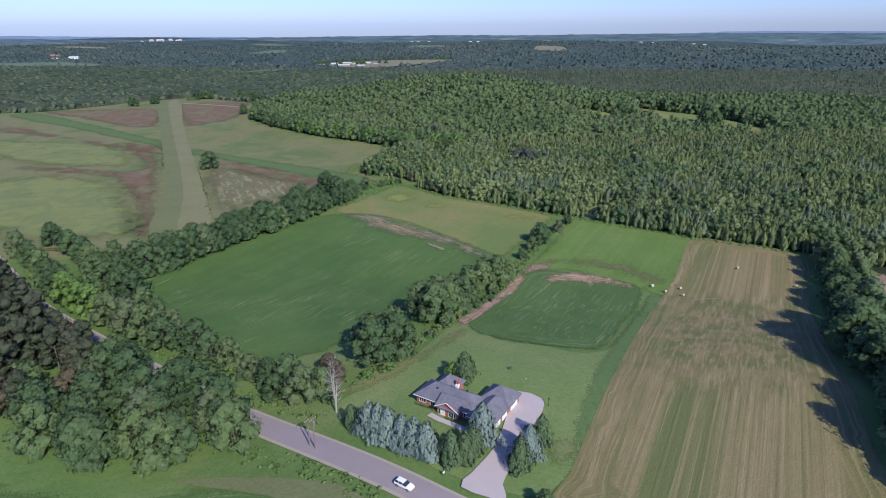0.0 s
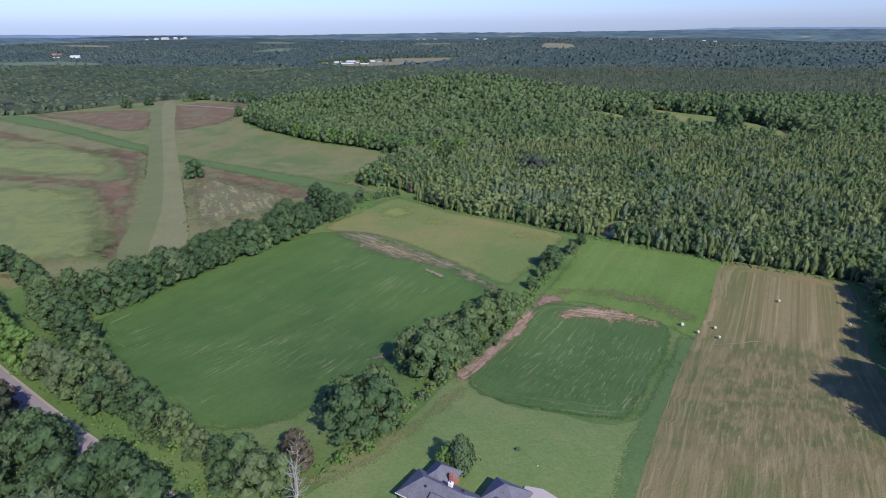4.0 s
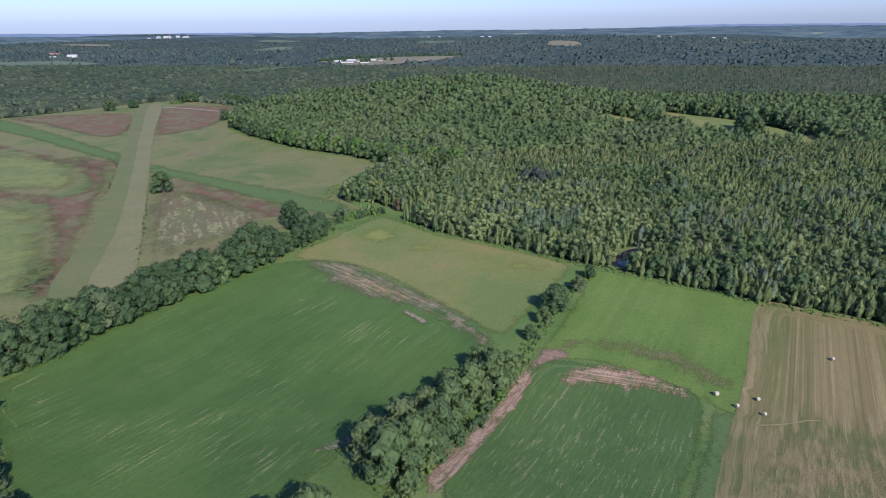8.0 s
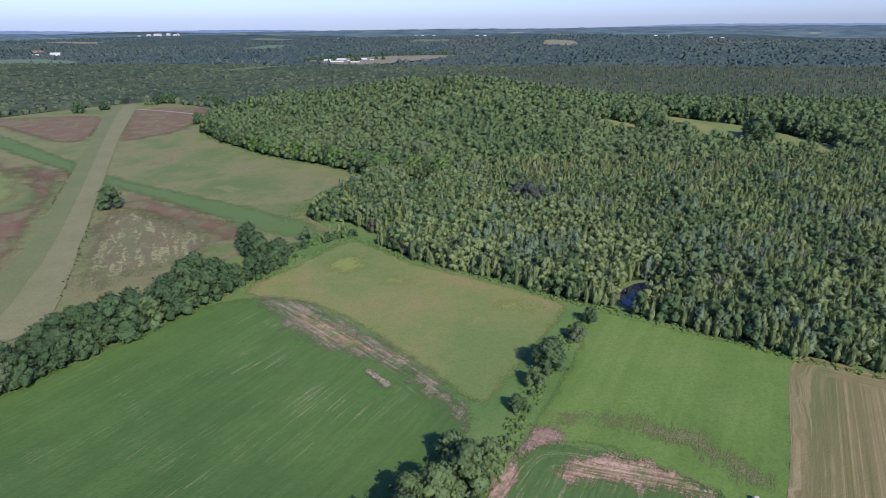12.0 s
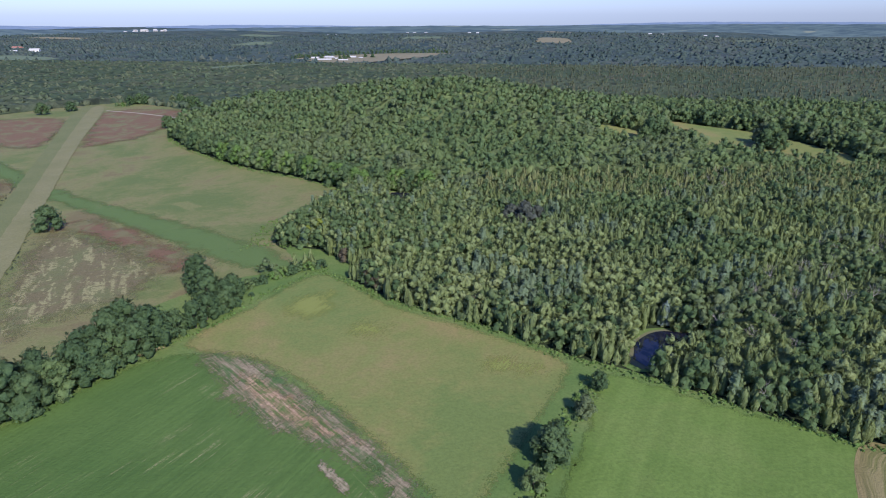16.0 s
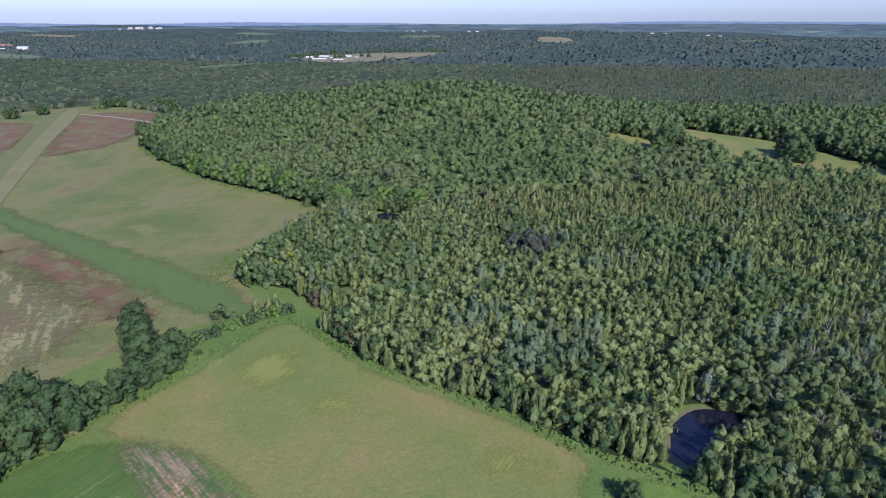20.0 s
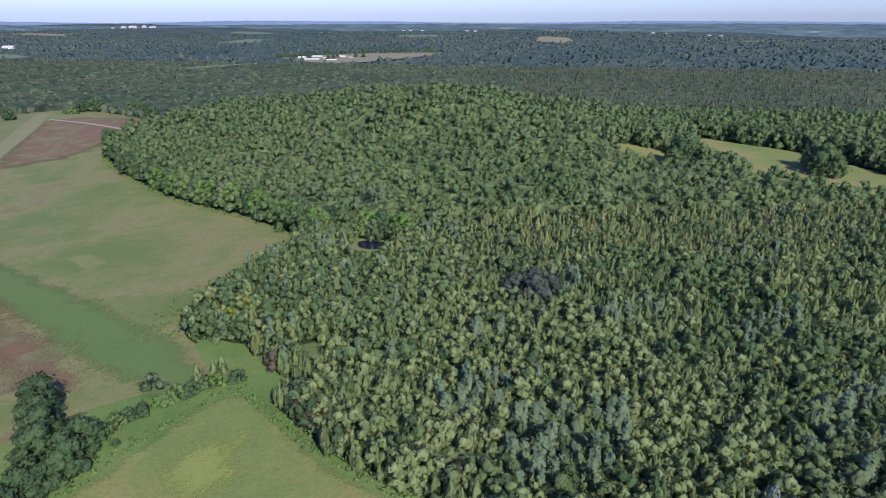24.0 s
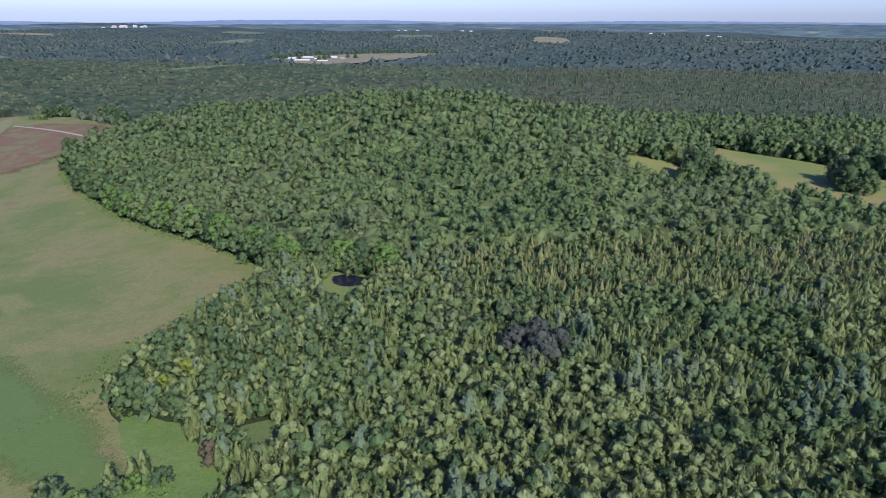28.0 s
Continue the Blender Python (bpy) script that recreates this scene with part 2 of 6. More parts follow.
def bare(name, earth, straw, leaf, amount, turn):
    """Failed crop: earth and dead stalks in broken rows that run along the patch, with crop left between."""
    g = Graph(name)
    along = g.noise(1.0, 4, 0.7, g.rows(0.95, 15, turn), warp=0.25)
    lines = g.math("ADD", g.math("MULTIPLY", along, 0.72), g.math("MULTIPLY", g.noise(1.0, 4, 0.75, g.rows(0.6, 3.0), warp=0.3), 0.28))
    base = g.mix(g.step(lines, 0.42, 0.6), earth, straw)
    base = g.mix(g.step(g.noise(1.1, 4, 0.75), 0.42, 0.66, 0, 0.6), base, tuple(c * 0.5 for c in earth))
    blot = g.noise(0.12, 5, 0.7, warp=0.8)
    base = g.mix(g.step(g.math("ADD", g.math("MULTIPLY", blot, 0.36), g.math("MULTIPLY", lines, 0.64)), amount - 0.07, amount + 0.07), leaf, base)
    g.bump(lines, 0.6, 0.4)
    g.dissolve()
    return g.done(base, 0.95)


def heath(name, a, b, thin, under):
    """Ripe weeds over grass: a thin growth whose edge dissolves into the grass."""
    g = Graph(name)
    blot = g.noise(0.05, 5, 0.65, warp=1.0)
    col = g.mix(g.noise(0.4, 3, 0.6), a, b)
    col = g.mix(g.step(blot, thin - 0.08, thin + 0.08), under, col)
    g.bump(g.noise(1.6, 3), 0.6, 0.4)
    g.dissolve(3.2, 0.06)
    return g.done(col, 0.95)


def tufts(name, tuft, under, leaf):
    """Straw tufts left standing in broken lines over brown grass."""
    g = Graph(name)
    lines = g.noise(1.0, 3, 0.6, g.rows(4.2, 24, 31), warp=0.5)
    clump = g.noise(0.35, 5, 0.7, warp=0.6)
    col = g.mix(g.step(g.noise(0.05, 4, 0.6, warp=0.8), 0.42, 0.62), under, leaf)
    col = g.mix(g.step(g.math("ADD", g.math("MULTIPLY", lines, 0.55), g.math("MULTIPLY", clump, 0.45)), 0.5, 0.58), col, tuft)
    col = g.mix(g.step(g.noise(1.3, 3, 0.7), 0.42, 0.7, 0, 0.45), col, tuple(c * 0.5 for c in under))
    g.bump(clump, 0.8, 0.8)
    g.dissolve()
    return g.done(col, 0.95)


M_SOY = crop("soybean_crop", (0.064, 0.127, 0.03), (0.089, 0.156, 0.039), (0.331, 0.302, 0.159), 0.8, 0.48)
M_SOY_THIN = crop("thin_soybean_crop", (0.07, 0.13, 0.035), (0.092, 0.159, 0.044), (0.33, 0.302, 0.165), 0.75, 0.36)
M_HAY = striped_hay("mown_hay")
M_BARE = bare("bare_rows", (0.297, 0.181, 0.116), (0.462, 0.329, 0.226), (0.083, 0.13, 0.038), 0.47, 82)
M_BARE_ARC = bare("bare_arc_rows", (0.295, 0.188, 0.116), (0.472, 0.342, 0.226), (0.094, 0.154, 0.044), 0.475, 52)
M_BARE_STRIP = bare("bare_strip_rows", (0.28, 0.175, 0.12), (0.43, 0.315, 0.23), (0.09, 0.13, 0.045), 0.44, -21)
M_BARE_MIX = bare("half_bare_rows", (0.19, 0.15, 0.095), (0.3, 0.25, 0.165), (0.075, 0.135, 0.045), 0.485, 52)
M_STRAW = bare("trampled_straw", (0.23, 0.19, 0.12), (0.33, 0.285, 0.19), (0.075, 0.13, 0.04), 0.43, 52)
M_RUST = heath("rust_weeds", (0.155, 0.088, 0.055), (0.185, 0.122, 0.07), 0.47, (0.165, 0.16, 0.076))
M_BROWNED = heath("browned_grass", (0.14, 0.152, 0.06), (0.15, 0.158, 0.066), 0.1, (0.13, 0.16, 0.06))
M_BLOOM = heath("pale_bloom", (0.2, 0.235, 0.062), (0.215, 0.24, 0.07), 0.1, (0.16, 0.19, 0.068))
M_CROSS = heath("cross_strip_grass", (0.09, 0.15, 0.045), (0.108, 0.165, 0.052), 0.36, (0.135, 0.168, 0.06))
M_TUFTS = tufts("straw_tufts", (0.3, 0.285, 0.14), (0.165, 0.142, 0.074), (0.155, 0.165, 0.072))
M_YELLOW = heath("yellow_bloom", (0.18, 0.21, 0.065), (0.205, 0.225, 0.078), 0.5, (0.155, 0.188, 0.068))
M_DIRT = bare("red_earth", (0.27, 0.18, 0.125), (0.33, 0.24, 0.17), (0.19, 0.165, 0.09), 0.36, 75)
M_BROAD = foliage("broad_leaves", (0.136, 0.22, 0.098), (0.161, 0.254, 0.107), (0.205, 0.295, 0.12), (0.191, 0.249, 0.133))
M_DEEP = foliage("deep_green_leaves", (0.09, 0.159, 0.073), (0.113, 0.192, 0.085), (0.134, 0.214, 0.095))
M_LIME = foliage("lime_leaves", (0.196, 0.341, 0.096), (0.176, 0.313, 0.091), (0.225, 0.359, 0.103))
M_GOLD = foliage("golden_leaves", (0.31, 0.368, 0.069), (0.265, 0.333, 0.069))
M_CEDAR = foliage("cedar_leaves", (0.232, 0.304, 0.122), (0.269, 0.343, 0.135), (0.208, 0.284, 0.125), (0.255, 0.325, 0.138))
M_WILLOW = foliage("willow_leaves", (0.311, 0.392, 0.168), (0.287, 0.376, 0.162), (0.345, 0.411, 0.193))
M_DUSK = foliage("dusky_leaves", (0.112, 0.135, 0.117), (0.135, 0.158, 0.13))
M_PURPLE = foliage("brown_purple_leaves", (0.175, 0.150, 0.106), (0.205, 0.186, 0.119))
M_PINE = foliage("pale_pine_needles", (0.228, 0.326, 0.199), (0.271, 0.363, 0.223), (0.199, 0.299, 0.182))
M_TAMARACK = foliage("tamarack_needles", (0.284, 0.329, 0.146), (0.335, 0.363, 0.16), (0.254, 0.314, 0.136), (0.34, 0.328, 0.171))
# greyer than the near leaves, with some distance haze mixed into the green
M_FAR = foliage("hazed_far_leaves", (0.099, 0.152, 0.09), (0.116, 0.17, 0.1), (0.136, 0.186, 0.109), (0.16, 0.188, 0.116), cut=0, fine=0.5)
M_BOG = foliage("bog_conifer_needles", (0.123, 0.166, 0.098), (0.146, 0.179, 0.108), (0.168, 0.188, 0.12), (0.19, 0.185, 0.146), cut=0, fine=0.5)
# leaf greens shifted to blue: the haze of distance is in the colour
M_HORIZON = foliage("hazed_horizon_leaves", (0.078, 0.128, 0.123), (0.097, 0.15, 0.135), (0.117, 0.165, 0.142), (0.146, 0.178, 0.148), cut=0, fine=0.12)
M_UNDER = foliage("undergrowth_leaves", (0.193, 0.268, 0.109), (0.241, 0.315, 0.124), (0.27, 0.343, 0.141))
M_OLIVE = foliage("olive_needles", (0.114, 0.138, 0.083), (0.102, 0.129, 0.076), (0.133, 0.147, 0.094))
M_SPRUCE = foliage("blue_spruce_needles", (0.365, 0.464, 0.464), (0.326, 0.43, 0.379), (0.395, 0.502, 0.444), (0.291, 0.394, 0.316))
M_FIR = foliage("green_spruce_needles", (0.158, 0.246, 0.116), (0.189, 0.279, 0.138))
M_WEEDS = foliage("tall_weeds", (0.168, 0.311, 0.084), (0.198, 0.328, 0.097), (0.239, 0.323, 0.121))
M_BARK = rough("bark", (0.09, 0.075, 0.06), (0.17, 0.15, 0.125), 2)
M_GREY_BARK = rough("dead_grey_wood", (0.3, 0.27, 0.25), (0.42, 0.39, 0.36), 2)
M_ROAD = rough("road", (0.245, 0.205, 0.205), (0.32, 0.275, 0.27), 1)
M_DRIVE = rough("driveway", (0.4, 0.34, 0.33), (0.5, 0.44, 0.42), 1.2)
M_GRAVEL = rough("gravel_edge", (0.3, 0.26, 0.2), (0.42, 0.37, 0.29), 3)


# ---- shape helpers ----
def smooth(t):
    t = min(1.0, max(0.0, t))
    return t * t * (3 - 2 * t)


def height(x, y):
    """The lie of the land: a knoll under the house, a wooded hill, else nearly flat."""
    knoll = 12 * smooth((255 - y) / 112) * (0.5 + 0.5 * smooth((x + 90) / 75))
    hill = 33 * math.exp(-(((x + 90) / 175) ** 2) - ((y - 800) / 130) ** 2)
    far = smooth((y - 2000) / 900) * 9 * (math.sin(x / 480 + 1) + math.sin(y / 390 + x / 900) + 0.7 * math.sin(x / 210 - y / 260))
    return knoll + hill + far


def heights(x, y):
    s = np.clip((255 - y) / 112, 0, 1)
    q = np.clip((x + 90) / 75, 0, 1)
    f = np.clip((y - 2000) / 900, 0, 1)
    far = f * f * (3 - 2 * f) * 9 * (np.sin(x / 480 + 1) + np.sin(y / 390 + x / 900) + 0.7 * np.sin(x / 210 - y / 260))
    return 12 * s * s * (3 - 2 * s) * (0.5 + 0.5 * q * q * (3 - 2 * q)) + 33 * np.exp(-(((x + 90) / 175) ** 2) - ((y - 800) / 130) ** 2) + far


def array_mesh(name, verts, faces, material, tints=None, outward=None):
    """A mesh from arrays; faces all with the same number of corners."""
    me = bpy.data.meshes.new(name)
    verts, faces = np.asarray(verts, np.float32), np.asarray(faces, np.int32)
    count, corners = faces.shape
    me.vertices.add(len(verts))
    me.vertices.foreach_set("co", verts.ravel())
    me.loops.add(count * corners)
    me.loops.foreach_set("vertex_index", faces.ravel())
    me.polygons.add(count)
    me.polygons.foreach_set("loop_start", np.arange(0, count * corners, corners, dtype=np.int32))
    me.update(calc_edges=True)
    if tints is not None:
        a = me.attributes.new("tint", "FLOAT", "POINT")
        a.data.foreach_set("value", np.asarray(tints, np.float32))
    if outward is not None:
        a = me.attributes.new("outward", "FLOAT_VECTOR", "POINT")
        a.data.foreach_set("vector", np.asarray(outward, np.float32).ravel())
    me.materials.append(material)
    me.validate()
    return me


def inside(poly, x, y):
    """Which of the points lie in the polygon."""
    res = np.zeros(len(x), bool)
    px, py = zip(*poly)
    j = len(px) - 1
    for i in range(len(px)):
        cross = (py[i] > y) != (py[j] > y)
        with np.errstate(divide="ignore", invalid="ignore"):
            res ^= cross & (x < (px[j] - px[i]) * (y - py[i]) / (py[j] - py[i] + 1e-12) + px[i])
        j = i
    return res


def spline(points, step, closed=False):
    """Points along a smooth line through the given ones, about step apart."""
    p = [np.array(q, float) for q in points]
    out, n = [], len(p)
    for i in range(n if closed else n - 1):
        a, b = p[i], p[(i + 1) % n]
        before = p[i - 1] if closed or i else 2 * a - b
        after = p[(i + 2) % n] if closed or i + 2 < n else 2 * b - a
        m = max(1, round(float(np.linalg.norm(b - a)) / step))
        for k in range(m):
            t = k / m
            out.append(0.5 * (2 * a + (b - before) * t + (2 * before - 5 * a + 4 * b - after) * t * t + (3 * a - before - 3 * b + after) * t**3))
    if not closed:
        out.append(p[-1])
    return np.array(out)


# floor lightened so gaps in the far woods carry haze in their colour
M_CANOPY = turf("far_undergrowth", (0.09, 0.12, 0.075), (0.11, 0.14, 0.09))


def drape(name, outline, material, lift, cell=6.0, wobble=0.5, soft=True, fade=0.0):
    """A sheet over the land within an outline, with a slightly uneven edge."""
    from mathutils.geometry import delaunay_2d_cdt
    edge = spline(outline, min(cell, 5.0), True) if soft else np.concatenate([
        np.linspace(a, b, max(2, int(np.hypot(b[0] - a[0], b[1] - a[1]) / cell)), endpoint=False) for a, b in zip(outline, outline[1:] + outline[:1])])
    for q in edge:
        q += wobble * np.array([noise.noise((q[0] * 0.2, q[1] * 0.2, 1)), noise.noise((q[0] * 0.2, q[1] * 0.2, 7))])
    lo, hi = edge.min(0), edge.max(0)
    gx, gy = np.meshgrid(np.arange(lo[0], hi[0], cell), np.arange(lo[1], hi[1], cell))
    gx, gy = gx.ravel(), gy.ravel()
    keep = inside(edge.tolist(), gx, gy)
    pts = [Vector(q) for q in edge] + [Vector(q) for q in zip(gx[keep], gy[keep])]
    n = len(edge)
    v, _, tris, *_ = delaunay_2d_cdt(pts, [(i, (i + 1) % n) for i in range(n)], [], 1, 1e-4)
    v = np.array([(q.x, q.y) for q in v])
    z = heights(v[:, 0], v[:, 1]) + lift
    me = array_mesh(name, np.column_stack([v, z]), np.array([list(t) for t in tris]), material)
    if fade:
        gap = np.sqrt(((v[:, None] - edge[None]) ** 2).sum(-1)).min(1)
        me.attributes.new("gap", "FLOAT", "POINT").data.foreach_set("value", gap.astype(np.float32))
        me.attributes.new("fade", "FLOAT", "POINT").data.foreach_set("value", np.clip(gap / fade, 0, 1).astype(np.float32))
    ob = new(name, me)
    return ob


# ---- trees ----
RNG = np.random.default_rng(5)


def cards(centres, normals, size, aspect=1.0, upright=False, rng=RNG):
    """One leaf clump, a four-cornered card, at each centre, facing about along its normal; upright ones are pointed sprays."""
    n = len(centres)
    nrm = normals + rng.normal(0, 0.3 if upright else 0.5, (n, 3))
    nrm /= np.linalg.norm(nrm, axis=1, keepdims=True) + 1e-9
    side = np.cross(nrm, rng.normal(0, 0.25, (n, 3)) + (0, 0, 1) if upright else rng.normal(0, 1, (n, 3)))
    side /= np.linalg.norm(side, axis=1, keepdims=True) + 1e-9
    up = np.cross(side, nrm) * (-1 if upright else 1)
    s = 1.2 * size * rng.uniform(0.6, 1.35, (n, 1))
    if upright:
        up *= np.sign(up[:, 2:3] + 1e-6)
        q = np.stack([-up * s * 0.7, side * s * 0.62, up * s * 1.5 * aspect, -side * s * 0.62], 1)
    else:
        q = np.stack([-side * s - up * s * 0.5 * aspect, side * s * 0.7 - up * s * aspect, side * s + up * s * 0.6 * aspect, -side * s * 0.6 + up * s * aspect], 1)
    v = centres[:, None] + q
    out = normals * 0.75 + nrm * 0.7 + (0, 0, 0.12)
    out /= np.linalg.norm(out, axis=1, keepdims=True) + 1e-9
    return v.reshape(-1, 3), np.arange(4 * n).reshape(-1, 4), np.repeat(out, 4, 0)


def ball(n, rng):
    v = rng.normal(0, 1, (n, 3))
    return v / np.linalg.norm(v, axis=1, keepdims=True)


def core(centre, radii, taper=1.0):
    """A dark heart of the crown, twelve corners."""
    a = np.linspace(0, 2 * math.pi, 6, endpoint=False)
    rings = [(0.82, -0.6), (0.82 * taper, 0.5)]
    v = [(math.cos(t + k) * r, math.sin(t + k) * r, z) for k, (r, z) in enumerate(rings) for t in a]
    f = [(i, (i + 1) % 6, 6 + (i + 1) % 6, 6 + i) for i in range(6)] + [(6, 7, 8, 9), (6, 9, 10, 11)]
    v = np.array(v)
    return v * radii + centre, np.array(f), 2 * v / np.linalg.norm(v, axis=1, keepdims=True)


def gather(parts):
    vs, fs, ns, at = [], [], [], 0
    for v, f, n in parts:
        vs.append(v), fs.append(f + at), ns.append(n)
        at += len(v)
    return np.concatenate(vs), np.concatenate(fs), np.concatenate(ns)


def blob(centre, radii, seed, lump=0.3, rings=4, sides=7, shape="dome"):
    """A closed, uneven mass of leaves: a dome round its centre, or a flame that rises from its base."""
    rng = np.random.default_rng(seed)
    if shape == "dome":
        a = np.linspace(-0.75, 1.5, rings + 1)
        prof, z = np.cos(a), np.sin(a)
    else:
        t = np.linspace(0.0, 0.995, rings + 1) ** 0.9
        prof, z = np.clip((t + 0.14) / 0.34, 0, 1) ** 0.7 * (1 - t**2.3) ** 0.8 + 0.02, t
    turn = np.linspace(0, 2 * math.pi, sides, endpoint=False)
    v = np.array([(math.cos(q + 0.5 * k) * r, math.sin(q + 0.5 * k) * r, h) for k, (r, h) in enumerate(zip(prof, z)) for q in turn])
    shift = rng.uniform(0, 40, 3)
    swell = np.array([noise.noise(Vector(p * 1.7 + shift)) for p in v])[:, None]
    v = v * (1 + lump * (1.4 * swell + rng.uniform(-0.7, 0.7, (len(v), 1))) * ((1, 1, 0.9) if shape == "dome" else (1, 1, 0.12)))
    v = v * np.asarray(radii) + np.asarray(centre)
    g = np.arange(len(v)).reshape(rings + 1, sides)
    nxt = np.roll(g, -1, 1)
    f = np.stack([g[:-1], nxt[:-1], nxt[1:], g[1:]], -1).reshape(-1, 4)
    face = np.cross(v[f[:, 2]] - v[f[:, 0]], v[f[:, 3]] - v[f[:, 1]])
    n = np.zeros_like(v)
    for k in range(4):
        np.add.at(n, f[:, k], face)
    n = n / (np.linalg.norm(n, axis=1, keepdims=True) + 1e-9) + rng.normal(0, 0.38, v.shape) + (0, 0, 0.1)
    return v, f, 2 * n / np.linalg.norm(n, axis=1, keepdims=True)


def broad_crown(seed, tall, wide, count, leaf, low=0.18, lobes=18, rings=4, sides=7):
    """A broad-leaved crown: uneven leafy lobes, each a closed mass with loose leaf clumps on it."""
    rng = np.random.default_rng(seed)
    parts, per = [], max(1, count // lobes)
    big = 1.0 if lobes > 10 else 1.28
    lean = rng.uniform(-0.12, 0.12, 2) * wide
    for k in range(lobes):
        t = (k + 0.5) / lobes
        z = tall * (low + 0.10 + (0.84 - low) * t)
        reach = wide * (0.72 * math.sin(math.pi * min(0.97, 0.3 + 0.7 * t)) ** 0.8 + 0.02) * rng.uniform(0.75, 1.15)
        a = k * 2.4 + rng.uniform(-0.6, 0.6)
        r = np.array([1, 1, 0.85]) * wide * rng.uniform(0.32, 0.52) * big * (1.25 if t < 0.35 else 1.0)
        c = np.array([math.cos(a) * reach + lean[0] * t, math.sin(a) * reach + lean[1] * t, min(z, tall - r[2] * 0.75)])
        parts.append(blob(c, r * 0.76, seed * 31 + k, 0.3, rings, sides))
        d = ball(per, rng)
        d[:, 2] = np.where(d[:, 2] < -0.35, -d[:, 2], d[:, 2])
        parts.append(cards(c + d * r * rng.uniform(0.78, 1.14, (per, 1)), d, leaf, rng=rng))
    return gather(parts)


def cone_crown(seed, tall, wide, count, leaf, power=1.0, low=0.05, steep=0.4, top=0.0, sharp=True, heart=True):
    """A needle-leaved crown, cone or flame: clumps in rising whorls round a dark heart."""
    rng = np.random.default_rng(seed)
    t = np.sort(rng.uniform(0, 1, count) ** 1.35)
    z = tall * (low + (1 - low) * t)
    prof = (1 - t) ** power * (1 - top) + top * (1 - t**6)
    prof = prof * np.clip((t + 0.12) * 4, 0.5, 1)
    a = rng.uniform(0, 2 * math.pi, count)
    lump = 1 + 0.18 * np.sin(a * 3 + seed) + 0.12 * np.sin(a * 5 + t * 9 + seed)
    r = wide * prof * lump * rng.uniform(0.8, 1.1, count)
    d = np.column_stack([np.cos(a), np.sin(a), np.full(count, steep)])
    parts = [cards(np.column_stack([np.cos(a) * r, np.sin(a) * r, z]), d, leaf * (0.55 + 0.45 * prof[:, None]), 1.0, sharp, rng)]
    for z0, z1, s in ((low, 0.8, 0.95),) if heart else ():
        parts.append(core(np.array([0, 0, tall * (z0 + z1) / 2]), np.array([wide * s, wide * s, tall * (z1 - z0) * 0.72]), 0.5))
    return gather(parts)


def flame_crown(seed, tall, wide, count, leaf, rings=5, sides=7, tops=1):
    """A cedar's crown: one or more closed flames of foliage with loose upright sprays."""
    rng = np.random.default_rng(seed)
    parts = []
    for k in range(tops):
        a = k * 2.3 + rng.uniform(0, 1)
        off = np.array([math.cos(a), math.sin(a), 0]) * (wide * 0.55 if tops > 1 else 0)
        h, w = tall * (1 if k == 0 else rng.uniform(0.65, 0.9)), wide * (1 if tops == 1 else 0.72)
        parts.append(blob(off + (0, 0, tall * 0.02), (w * 0.72, w * 0.72, h * 0.9), seed * 17 + k, 0.24, rings, sides, "flame"))
        n = max(1, count // tops)
        t, b = rng.uniform(0.25, 1.0, n), rng.uniform(0, 2 * math.pi, n)
        r = w * (1 - t**2.3) ** 0.8 * rng.uniform(0.74, 1.12, n)
        d = np.column_stack([np.cos(b), np.sin(b), np.full(n, 0.45)])
        if n > 1:
            parts.append(cards(off + np.column_stack([np.cos(b) * r, np.sin(b) * r, t * h]), d, np.full((n, 1), leaf), 1.0, True, rng))
    return gather(parts)


def tiered_crown(seed, tall, wide, tiers, per, leaf, row=4):
    """A white pine's crown: open, level whorls of boughs with upturned tips."""
    rng = np.random.default_rng(seed)
    at, nrm = [], []
    for k in range(tiers):
        t = k / max(1, tiers - 1)
        reach = wide * (0.95 - 0.75 * t) * rng.uniform(0.8, 1.1)
        for m in range(per):
            a = (m + 0.5 * (k % 2)) * 2 * math.pi / per + rng.uniform(-0.35, 0.35)
            d = np.array([math.cos(a), math.sin(a)])
            own = reach * rng.uniform(0.6, 1.15)
            for q in range(row):
                u = (q + 0.7) / row
                at.append((*(d * own * u + rng.normal(0, 0.12, 2)), tall * (0.28 + 0.68 * t) + own * 0.22 * u * u + rng.normal(0, 0.1)))
                nrm.append((*(d * 0.55), 0.8))
    parts = [cards(np.array(at), np.array(nrm), leaf, 0.8, rng=rng), blob((0, 0, 0.1 * tall), (wide * 0.5, wide * 0.5, tall * 0.86), seed, 0.3, 4, 6, "flame")]
    return gather(parts)


